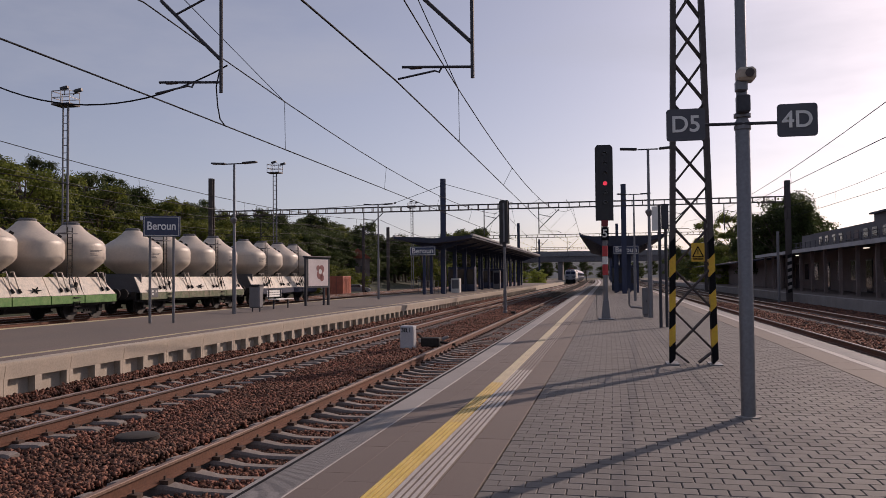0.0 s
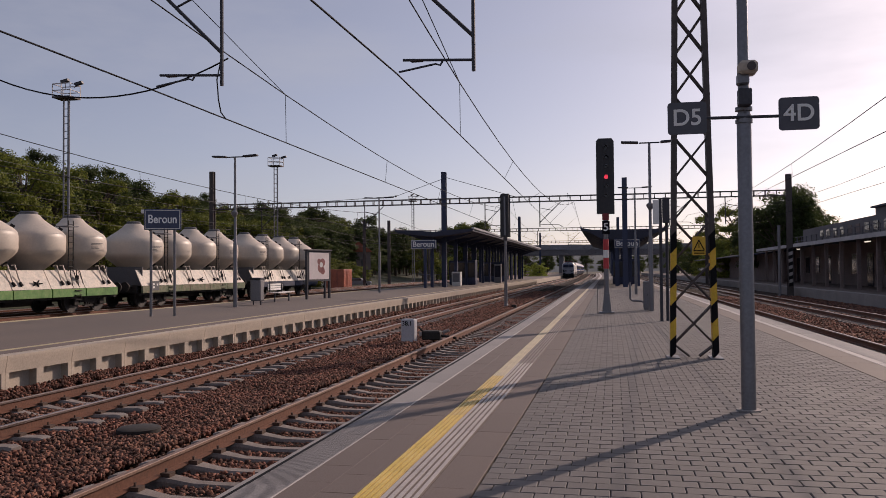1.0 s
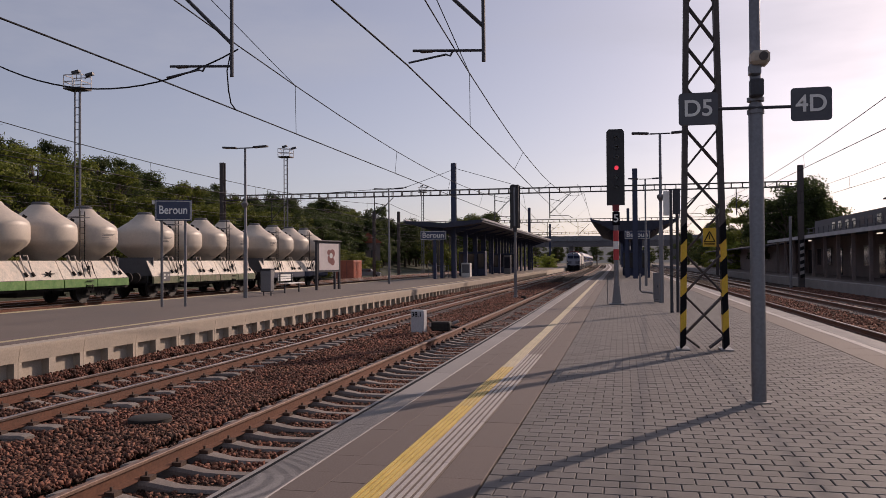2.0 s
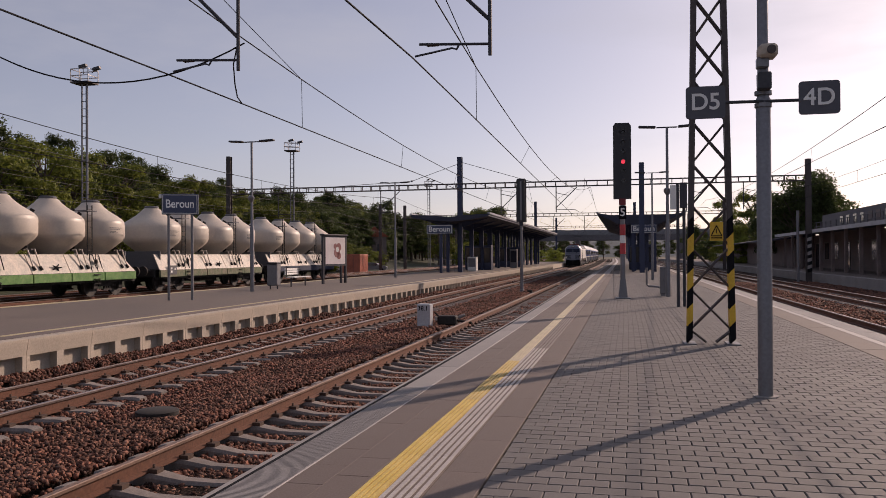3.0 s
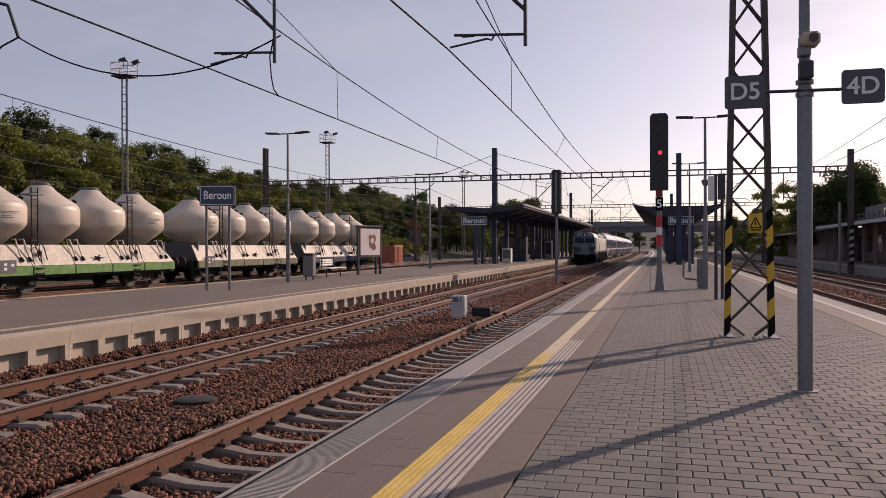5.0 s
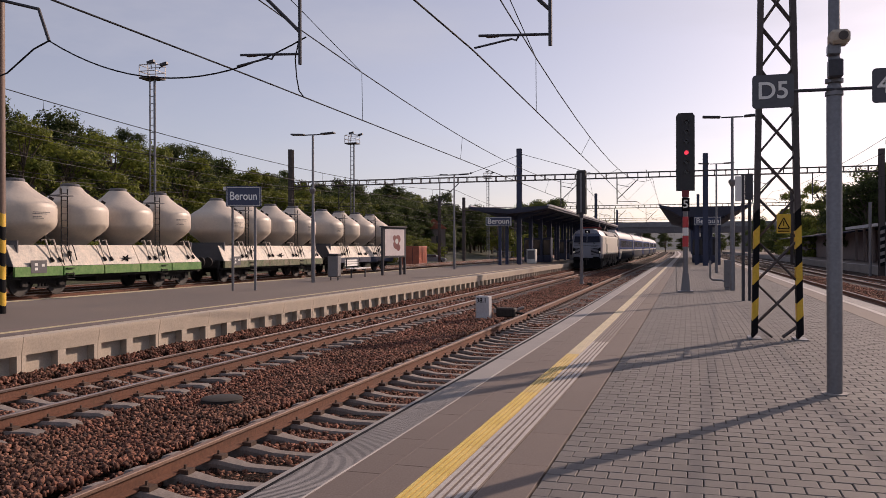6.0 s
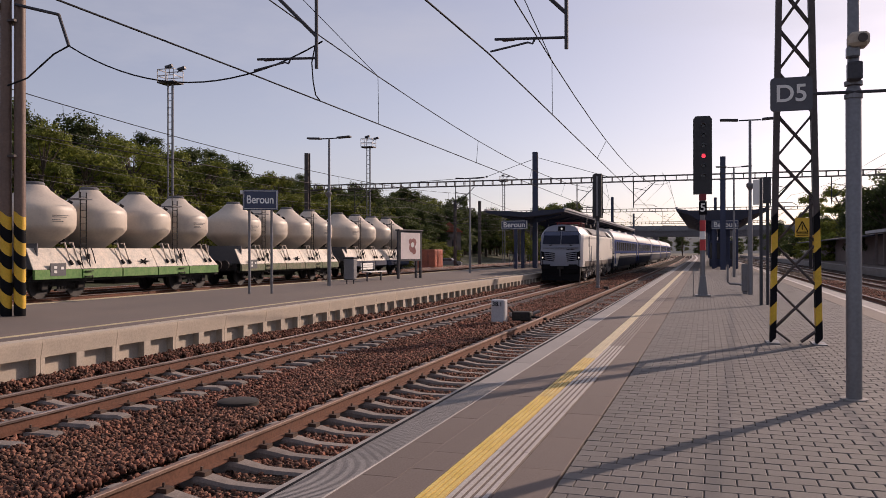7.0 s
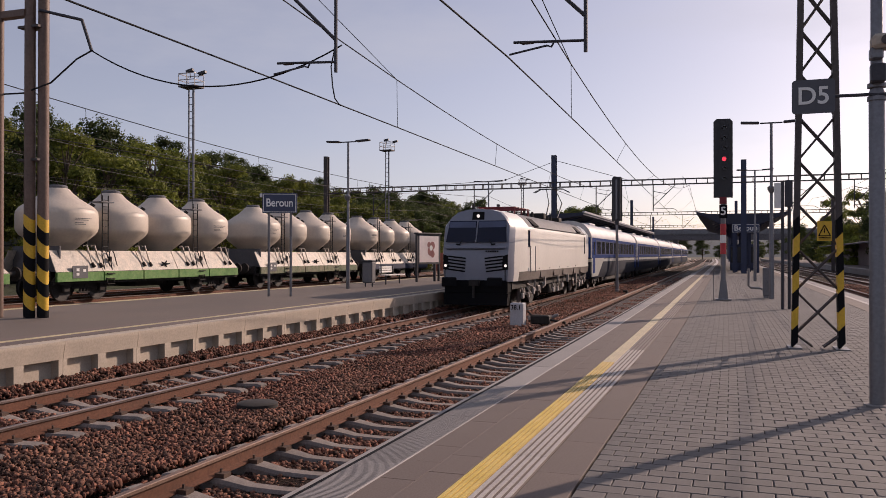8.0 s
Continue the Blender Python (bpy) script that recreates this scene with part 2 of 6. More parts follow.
def track(cx, y0, y1, single_to, label, top=RAIL, phase=0.0, clips=True, head=None):
    t = thing("railway_track", label, "railway track", kind="structure", group="tracks of the station")
    for s in (-1, 1):
        bm = bmesh.new()
        prism(bm, rail_outline(cx + s * 0.7535, top), y0, y1, bend, 70)
        for f in bm.faces:
            if f.calc_center_median().z > top - 0.02 and len(f.verts) == 4:
                f.material_index = 1
        part("rail", bm, [M_RAIL, head or M_RAILTOP], t, "rusty steel rail with a worn shiny head")
    base = top - 0.178
    y, rest, cb = y0 + phase, bmesh.new(), bmesh.new()
    while y < y1:
        if y < single_to:
            s = new("sleeper", SLEEPER)
            s.parent = t
            s.matrix_basis = pose(cx + bend(y), y, base, rz=random.uniform(-.3, .3))
            if clips and y < 60:
                for sx in (-0.7535, 0.7535):
                    for e in (-1, 1):
                        x = cx + bend(y) + sx + e * 0.115
                        box(cb, x - .055, x + .055, y - .06, y + .06, base, base + .045, m=None)
                        rod(cb, (x - e * .02, y, base + .03), (x - e * .02, y, base + .085), .016, seg=5)
        elif y < 260:
            box(rest, cx + bend(y) - 1.3, cx + bend(y) + 1.3, y - .14, y + .14, base - .1, base)
        y += 0.6
    if cb.verts:
        tagged(part("rail_fastening", cb, M_CLIP, t, "dark rail clips and bolts"), kind="stuff")
    else:
        cb.free()
    if rest.verts:
        tagged(part("far_sleepers", rest, M_SLEEPER, t), kind="stuff")
    else:
        rest.free()
    return t


track(-4.2, -11.8, 400, 95, "rusty rails on concrete sleepers beside the paved platform", phase=0.25, head=M_RAILWORN)
track(-8.9, -11.8, 400, 95, "main line rails on concrete sleepers that the train runs on", phase=0.1)
track(6.17, -12, 400, 60, "rails on sleepers along the shaded side of the platform", clips=False)
track(10.6, -12, 400, 60, "rails on sleepers in front of the station building", clips=False)
track(-19.7, 2, 400, 2, "empty rails behind the far platform", clips=False)
track(-24.2, -20, 400, -20, "siding rails under the silo wagons", top=-0.2, clips=False)
track(-29.5, 2, 400, 2, "yard rails behind the silo wagons", top=-0.35, clips=False)


# ---- near platform: edge slabs, tactile strips and pavers ----
near_platform = thing("platform_near", "paved island platform with a yellow tactile line", "platform", kind="structure")
bm = bmesh.new()
prism(bm, [(-2.5, -1.0), (4.45, -1.0), (4.45, -.06), (-2.5, -.06)], -12, 330, bend, 40)
part("base", bm, M_JOINT, near_platform, "dark sanded bed and concrete edge wall of the platform")
bm = bmesh.new()
for s, a in ((-1, -2.5), (1, 4.45)):
    prism(bm, [(a - .09, -.95), (a + .09, -.95), (a + .09, -.13), (a - .09, -.13)], -12, 330, bend, 40)
part("edge_wall", bm, M_CONCRETE, near_platform, "weathered concrete platform edge wall")
bm = bmesh.new()
prism(bm, [(-2.672, -.95), (-2.628, -.95), (-2.628, -.014), (-2.672, -.014)], -12, 330, bend, 40)
# black strip put in as the shade of the gap behind the lip
part("edge_strip", prism(bmesh.new(), [(-2.628, -.95), (-2.571, -.95), (-2.571, -.012), (-2.628, -.012)], -12, 330, bend, 40), M_BLACK, near_platform, "black strip standing in for the shaded gap at the platform edge")
part("edge_lip", bm, M_EDGE, near_platform, "thin pale lip along the platform edge")


def far_strip(x0, x1, material, y0, y1=330, n=40):
    bm = bmesh.new()
    prism(bm, [(x0, -.065), (x1, -.065), (x1, 0), (x0, 0)], y0, y1, bend, n)
    return part("paving_strip", bm, material, near_platform)


LAST = 64.0
for x0, x1, k in ((-2.57, -2.27, M_EDGE), (-2.262, -1.745, M_SLAB), (-1.74, -1.57, M_WHITELINE), (-1.565, -1.30, M_WHITELINE), (-1.295, -.97, M_SLAB),
                  (-.96, 3.42, M_PAVER), (3.43, 3.95, M_SLAB), (3.955, 4.10, M_WHITELINE), (4.105, 4.52, M_EDGE)):
    far_strip(x0, x1, k, LAST)
for x0, x1, k, y1 in ((-2.57, -2.27, M_EDGE, 1.85), (-2.262, -1.745, M_SLAB, 2.6), (-1.74, -1.57, M_YELLOW, 2.8), (-1.565, -1.30, M_WHITELINE, 2.8),
                      (-1.295, -.97, M_SLAB, 2.6), (-.966, 3.42, M_PAVER, 3.6), (3.43, 3.95, M_SLAB, 4), (3.955, 4.10, M_WHITELINE, 4), (4.105, 4.52, M_EDGE, 4)):
    far_strip(x0, x1, k, -12, y1, 8)

# ---- far platform with its ribbed concrete edge ----
far_platform = thing("platform_far", "grey asphalt platform with a pale line and a ribbed concrete edge", "platform", kind="structure")
bm = bmesh.new()
prism(bm, [(-17.9, -1.0), (-10.95, -1.0), (-10.95, FP - .004), (-17.9, FP - .004)], -20, 330, bend, 40)
part("surface", bm, M_ASPHALT, far_platform)
bm = bmesh.new()
prism(bm, [(-11.72, FP - .1), (-10.755, FP - .1), (-10.755, FP), (-11.72, FP)], -20, 330, bend, 40)
part("edge_slab", bm, M_SLAB, far_platform, "brown-grey edge slabs")
M_PALELINE = mat("faded_yellow_line", (0.50, 0.42, 0.26), 0.8, grain=40, vary=0.15, stain=0.35, blotch=1.2)
for a, b in ((-11.32, -11.15), (-17.93, -17.6)):
    bm = bmesh.new()
    prism(bm, [(a, FP - .1), (b, FP - .1), (b, FP + .004), (a, FP + .004)], -20, 330, bend, 40)
    part("pale_line", bm, M_PALELINE, far_platform, "worn pale warning line")


def edge_panel_mesh():
    """One precast edge panel, 1.8 m long, with an overhanging lip and two deep recesses."""
    bm = bmesh.new()
    L = 1.788
    prism(bm, [(-.30, -.31), (-.045, -.31), (0, -.05), (0, -.005), (-.30, -.005)], 0, L)   # lip with a leaning face
    box(bm, -.30, -.20, 0, L, -.9, -.31)                      # back of the recesses
    for a, b in ((0, .09), (.80, .99), (1.70, L)):
        box(bm, -.20, -.045, a, b, -.9, -.31)                  # ribs
    return mesh_of("edge_panel", bm, M_CONCRETE)


PANEL = edge_panel_mesh()
for k in range(-8, 62):
    y = 10.78 + 1.8 * k
    p = new("edge_panel", PANEL)
    p.parent = far_platform
    p.matrix_basis = pose(-10.45 + bend(y), y, FP, rz=heading(y))
bm = bmesh.new()
prism(bm, [(-11.0, -.95), (-10.47, -.95), (-10.47, FP - .02), (-11.0, FP - .02)], 10.78 + 1.8 * 62, 330, bend, 20)
part("plain_edge_wall", bm, M_CONCRETE, far_platform)

# ---- station side platform on the right ----
station_platform = thing("platform_station", "low grey platform in the shade of the station building", "platform", kind="structure")
bm = bmesh.new()
prism(bm, [(14.9, -1.0), (60, -1.0), (60, -.1), (14.9, -.1)], -10, 330, bend, 20)
part("surface", bm, M_SLAB, station_platform)
bm = bmesh.new()
prism(bm, [(14.7, -1.0), (14.9, -1.0), (15.25, -.09), (14.7, -.09)], -10, 330, bend, 20)
part("edge_wall", bm, M_EDGE, station_platform, "pale concrete edge wall")
# ---- things on the near platform ----
def hazard_leg(bm, x, y, z0, z1, w, lean):
    """An angle-iron leg banded in yellow and black up to z1."""
    n = int((z1 - z0) / 0.26)
    for k in range(n):
        a, b = z0 + (z1 - z0) * k / n, z0 + (z1 - z0) * (k + 1) / n
        xa, xb = x + lean * a, x + lean * b
        s = 0.10
        v = [bm.verts.new(c) for c in ((xa - w, y - w, a), (xa + w, y - w, a + s), (xa + w, y + w, a + s), (xa - w, y + w, a),
                                       (xb - w, y - w, b), (xb + w, y - w, b + s), (xb + w, y + w, b + s), (xb - w, y + w, b))]
        for q in ((0, 1, 5, 4), (1, 2, 6, 5), (2, 3, 7, 6), (3, 0, 4, 7)):
            bm.faces.new([v[i] for i in q]).material_index = k % 2
    bmesh.ops.remove_doubles(bm, verts=bm.verts, dist=0.0005)
    return bm


def lattice_mast():
    """A tapering four-legged lattice mast with hazard bands on its feet; it carries one end of the portal over the tracks."""
    cx, cy, top = 1.24, 14.45, 8.6
    t = thing("lattice_mast", "dark steel lattice mast with yellow and black striped legs", "mast")
    h0, h1 = .345, .185
    d0 = .065
    lean = lambda s: -s * (h0 - h1) / top
    for sx in (-1, 1):
        for sy in (-1, 1):
            bm = bmesh.new()
            x, y = cx + sx * h0, cy + sy * d0
            hazard_leg(bm, x, y, 0.0, 2.05, .047, lean(sx))
            part("leg_band", bm, [M_BLACK, M_HAZARD], t, "yellow and black hazard bands")
            bm = bmesh.new()
            v0, v1 = 2.05, top
            box(bm, -.045, .045, -.045, .045, v0, v1)
            for v in bm.verts:
                v.co.x += x + lean(sx) * v.co.z
                v.co.y += y
            part("leg", bm, M_MAST, t)
    step = 0.70
    z = 0.22
    k = 0
    while z < top - .3:
        for sy in (-1, 1):
            bm = bmesh.new()
            wa, wb = h0 + lean(1) * z, h0 + lean(1) * (z + step)
            y = cy + sy * d0
            for a, b in (((cx - wa, y, z), (cx + wb, y, z + step)), ((cx + wa, y + .01, z), (cx - wb, y + .01, z + step))):
                rod(bm, a, b, .019, seg=6)
            part("brace", bm, M_MAST, t)
        if k % 2 == 0:
            for sx in (-1, 1):
                x = cx + sx * wa
                part("side_brace", rod(bmesh.new(), (x, cy - d0, z), (x, cy + d0, z + step), .016, seg=6), M_MAST, t)
        z += step
        k += 1
    for sx in (-1, 1):
        for sy in (-1, 1):
            part("brace", rod(bmesh.new(), (cx + sx * h0, cy + sy * d0, .24), (cx + sx * .08, cy + sy * d0, .03), .019, seg=6), M_MAST, t)
        part("foot_plate", box(bmesh.new(), cx + sx * h0 - .1, cx + sx * h0 + .1, cy - .25, cy + .25, -.02, .02), M_STEEL, t)
    w = part("warning_sign", box(bmesh.new(), cx - .02, cx + .19, cy - .20, cy - .185, 1.72, 2.03), M_HAZARD, t, "yellow high-voltage warning plate")
    bm = bmesh.new()
    a = [(cx + .085 - .085, 1.80), (cx + .085 + .085, 1.80), (cx + .085, 1.97)]
    for p, q in zip(a, a[1:] + a[:1]):
        rod(bm, (p[0], cy - .203, p[1]), (q[0], cy - .203, q[1]), .008, seg=4)
    rod(bm, (cx + .085, cy - .203, 1.92), (cx + .085, cy - .203, 1.84), .007, seg=4)
    for i in range(2):
        box(bm, cx, cx + .17, cy - .206, cy - .20, 1.745 + i * .022, 1.755 + i * .022)
    part("warning_mark", bm, M_BLACK, w)
    return t


lattice_mast()


def rounded_plate(x0, x1, z0, z1, y, r, th):
    bm = bmesh.new()
    pts = []
    for cx, cz, a0 in ((x1 - r, z1 - r, 0), (x0 + r, z1 - r, 90), (x0 + r, z0 + r, 180), (x1 - r, z0 + r, 270)):
        pts += [(cx + r * math.cos(radians(a0 + 22.5 * i)), cz + r * math.sin(radians(a0 + 22.5 * i))) for i in range(5)]
    return prism(bm, pts, y, y + th)


def section_pole():
    """Grey round pole with a camera and a loudspeaker box, and two section plates on a cross arm."""
    x, y = 1.335, 9.2
    t = thing("section_sign_pole", "grey round pole with two dark section plates on a cross arm", "sign pole")
    bm = bmesh.new()
    lathe(bm, [(.075, 0), (.075, 3.12), (.058, 3.16), (.052, 5.6)], (x, y, 0), 20)
    part("pole", bm, M_STEEL, t, smooth=True)
    bm = bmesh.new()
    lathe(bm, [(.13, -.01), (.13, .012)], (x, y, 0), 20)
    part("foot_flange", bm, M_EDGE, t)
    bm = bmesh.new()
    rod(bm, (x - .40, y - .06, 3.10), (x + .38, y - .06, 3.09), .017)
    part("cross_arm", bm, M_DARKSTEEL, t)
    for z in (3.06, 3.19):
        part("clamp", lathe(bmesh.new(), [(.088, -.02), (.088, .02)], (x, y, z), 20), M_STEEL, t)
    bm = bmesh.new()
    box(bm, x - .075, x + .06, y - .19, y - .06, 3.20, 3.38, .012)
    part("junction_box", bm, M_DARKSTEEL, t)
    c = part("camera_housing", box(bmesh.new(), x - .06, x + .13, y - .17, y + .05, 3.54, 3.68, .03), M_CONCRETE, t, "small beige camera housing")
    bm = bmesh.new()
    rod(bm, (x + .06, y - .19, 3.61), (x + .06, y - .17, 3.61), .045, seg=16)
    part("lens", bm, M_MAST, c)
    bm = bmesh.new()
    box(bm, x - .07, x + .05, y - .1, y + .03, 3.44, 3.56, .015)
    part("camera_bracket", bm, M_STEEL, t)
    for name, word, x0, x1 in (("section_plate", "D5", .545, .945), ("section_plate", "4D", 1.665, 2.06)):
        pl = part(name, rounded_plate(x0, x1, 2.93, 3.272, y - .115, .035, .02), M_SIGNDARK, t, "dark grey rounded plate with white letters")
        lettering(word, .245, M_WHITE, pl, pose((x0 + x1) / 2, y - .119, 3.10, 90))
        bm = bmesh.new()
        box(bm, (x0 + x1) / 2 - .12, (x0 + x1) / 2 + .12, y - .095, y - .06, 3.07, 3.13)
        part("plate_bracket", bm, M_DARKSTEEL, pl)
    return t


section_pole()

M_LAMP_RED = mat("red_signal_lamp", (1.0, 0.06, 0.10), 0.3, bump=0, glow=1.2)
M_SIGNALHEAD = mat("faded_black_screen", (0.028, 0.028, 0.032), 0.6, grain=20, vary=0.12, stain=0.3)
M_DARKRED = mat("dark_red_paint", (0.20, 0.02, 0.025), 0.6)
M_LENS = mat("dark_signal_lens", (0.03, 0.03, 0.035), 0.15, bump=0)


def signal(at, red=True, label=""):
    t = thing("railway_signal", label, "railway signal", at)
    bm = bmesh.new()
    if red:
        box(bm, -.25, .25, -.22, .22, 0, .05, .01), prism(bm, [(-.15, .05), (.15, .05), (.09, .66), (-.09, .66)], -.11, .11)
        wire(bm, [(-.30, .05, 0), (-.30, .05, .95), (-.24, .05, 1.0), (-.09, .05, 1.0)], .012)
    else:
        lathe(bm, [(.13, -.86), (.13, -.60), (.10, -.56), (.10, .64)], seg=14)
    part("base", bm, M_STEEL, t)
    bm = bmesh.new()
    lathe(bm, [(.085, .6), (.075, 3.3)], seg=16)
    part("post", bm, M_STEEL, t, smooth=True)
    if red:
        for i, k in enumerate((M_RED, M_WHITE, M_RED)):
            bm = bmesh.new()
            lathe(bm, [(.095, 0), (.095, .36 if i != 1 else .26)], (0, 0, 1.52 + (0, .37, .64)[i]), 16)
            part("post_band", bm, k, t, smooth=True)
        p = part("number_plate", box(bmesh.new(), -.125, .125, -.13, -.105, 2.70, 3.15), M_BLACK, t, "black plate with a white five")
        lettering("5", .38, M_WHITE, p, pose(0, -.134, 2.925, 90))
    bm = bmesh.new()
    box(bm, -.11, .11, -.1, .1, 3.18, 3.40)
    part("head_bracket", bm, M_DARKRED if red else M_DARKSTEEL, t)
    bm = bmesh.new()
    o = [(-.30, 3.38), (.30, 3.38), (.30, 5.88), (.22, 5.98), (-.22, 5.98), (-.30, 5.88)]
    prism(bm, o, -.06, -.02)
    box(bm, -.24, .24, -.02, .20, 3.42, 5.92)
    head = part("signal_head", bm, M_SIGNALHEAD, t, "tall black signal screen")
    for i in range(6):
        z = 5.66 - i * .335
        bm = bmesh.new()
        rod(bm, (.03, -.075, z), (.03, -.055, z), .07 if red and i == 3 else .05, seg=16)
        part("lamp", bm, M_LAMP_RED if red and i == 3 else M_LENS, head, "lit red lamp" if red and i == 3 else "")
        bm = bmesh.new()
        for k in range(9):
            a0, a1 = radians(20 * k), radians(20 * (k + 1))
            v = [bm.verts.new((.03 + .075 * math.cos(a), yy, z + .075 * math.sin(a))) for a, yy in ((a0, -.06), (a1, -.06), (a1, -.22), (a0, -.22))]
            bm.faces.new(v)
        bmesh.ops.remove_doubles(bm, verts=bm.verts, dist=.0005)
        bmesh.ops.solidify(bm, geom=bm.faces[:], thickness=.006)
        part("hood", bm, M_STEEL, head)
    return t


signal(pose(-.38, 28.7, 0, rz=4), label="black colour-light signal showing red on a red and white banded post")


def twin_lamp(x, y, z, height, label, arm=.72, speaker=True):
    t = thing("platform_lamp", label, "street lamp", pose(x, y, z), "platform lamps")
    bm = bmesh.new()
    lathe(bm, [(.085, 0), (.08, height * .42), (.055, height * .44), (.045, height)], seg=14)
    part("pole", bm, M_STEEL, t, smooth=True)
    bm = bmesh.new()
    rod(bm, (-arm * .5, 0, height), (arm * .5, 0, height), .025)
    part("arm", bm, M_DARKSTEEL, t)
    for s in (-1, 1):
        bm = bmesh.new()
        box(bm, -.30, .30, -.13, .13, -.035, .035, .02, m=pose(s * arm * .95, 0, height + .03, 0, -s * 3, 0))
        part("lamp_head", bm, M_DARKSTEEL, t, "flat dark lamp head")
    if speaker:
        bm = bmesh.new()
        lathe(bm, [(.06, 0), (.13, .12), (.13, .2), (.05, .26)], (0, -.06, height * .60), 14)
        part("loudspeaker", bm, M_STEEL, t, smooth=True)
    return t


twin_lamp(1.16, 30.2, 0, 6.0, "slim grey platform lamp with two flat heads")
twin_lamp(1.05, 50.0, 0, 6.3, "slim grey platform lamp with two flat heads", speaker=False)
twin_lamp(-15.3, 31.2, FP, 6.15, "slim grey platform lamp with two flat heads beside a bin")
twin_lamp(-15.4, 52.4, FP, 6.25, "slim grey platform lamp with two flat heads near the canopy", speaker=False)


def info_board():
    t = thing("information_board", "white information board on two dark posts", "sign board", pose(1.28, 24.6, 0))
    for x in (-.06, .12):
        bm = bmesh.new()
        rod(bm, (x, -.12 + x, 0), (x, -.12 + x, 3.5), .045)
        part("post", bm, M_DARKSTEEL, t)
    bm = bmesh.new()
    box(bm, -.27, -.07, -.20, -.15, 2.78, 3.48)
    b = part("board", bm, M_WHITE, t)
    bm = bmesh.new()
    box(bm, .0, .20, -.16, .0, 2.82, 3.55, .01)
    part("board_back", bm, M_DARKSTEEL, t)
    return t


info_board()


def rail_guard():
    t = thing("tubular_guard", "low bent steel tube guard beside a grey cabinet", "guard rail", pose(.95, 32.0, 0))
    bm = bmesh.new()
    wire(bm, [(-.5, 0, 1.0), (-.5, 0, .38), (-.42, 0, .30), (-.1, 0, .28), (.05, 0, .22), (.05, 0, 0)], .04, 8)
    part("tube", bm, M_STEEL, t)
    return t


rail_guard()


def cabinet(x, y, z, w, d, h, label, material=None):
    t = thing("equipment_cabinet", label, "cabinet", pose(x, y, z))
    bm = bmesh.new()
    box(bm, -w / 2, w / 2, -d / 2, d / 2, .08, h, .02), box(bm, -w / 2 + .03, w / 2 - .03, -d / 2 + .03, d / 2 - .03, 0, .08)
    b = part("body", bm, material or M_STEEL, t)
    bm = bmesh.new()
    box(bm, -w / 2 + .03, w / 2 - .03, -d / 2 - .012, -d / 2, .14, h - .05)
    dr = part("door", bm, material or M_STEEL, t)
    bm = bmesh.new()
    rod(bm, (w / 2 - .08, -d / 2 - .03, h * .5), (w / 2 - .08, -d / 2 - .03, h * .58), .01)
    part("handle", bm, M_DARKSTEEL, dr)
    return t


cabinet(1.0, 30.7, 0, .22, .3, 1.05, "narrow grey equipment cabinet beside a lamp pole")


# ---- between the tracks ----
def marker_box():
    t = thing("kilometre_marker", "white concrete distance marker with dark figures on the ballast", "marker stone", pose(-6.42, 25.1, RAIL - .2, rz=-6))
    bm = bmesh.new()
    box(bm, -.22, .22, -.16, .16, 0, .74, .035)
    b = part("body", bm, M_SHADEDWHITE, t)
    lettering("38.1", .20, M_BLACK, b, pose(-.01, -.165, .60, 90))
    m = thing("point_motor", "low dark lineside box with a cable in the ballast", "track equipment", pose(-5.75, 25.6, RAIL - .2))
    bm = bmesh.new()
    box(bm, -.35, .25, -.2, .2, .05, .34, .04), rod(bm, (.2, 0, .2), (.75, -.1, .12), .04), rod(bm, (-.3, -.1, .3), (-.45, -.1, .45), .03)
    part("housing", bm, M_UNDER, m)
    part("fitting", rod(bmesh.new(), (.35, -.22, .30), (.55, -.2, .38), .05), M_EDGE, m)
    part("fitting", rod(bmesh.new(), (-.38, -.22, .2), (-.38, -.22, .32), .045), M_EDGE, m)


marker_box()
bm = bmesh.new()
lathe(bm, [(.30, -.03), (.30, .03), (.27, .045), (.05, .05)], seg=24)
solid("shaft_cover", bm, M_UNDER, "round dark shaft cover in the ballast", "manhole cover", smooth=True, at=pose(-6.65, 10.55, RAIL - .17))


def track_signal():
    t = signal(pose(-6.5, 48.6, .06, rz=180), red=False, label="black colour-light signal seen from behind on a grey post")
    part("plinth", box(bmesh.new(), -.22, .22, -.22, .22, -1.0, -.84, .03), M_EDGE, t, "low concrete plinth")
    part("cable_box", box(bmesh.new(), -.62, -.34, -.15, .15, -.9, -.62, .03), M_UNDER, t, "dark cable box")
    part("back_rail", box(bmesh.new(), -.05, .05, .20, .24, 3.5, 5.8), M_STEEL, t)
    return t


track_signal()
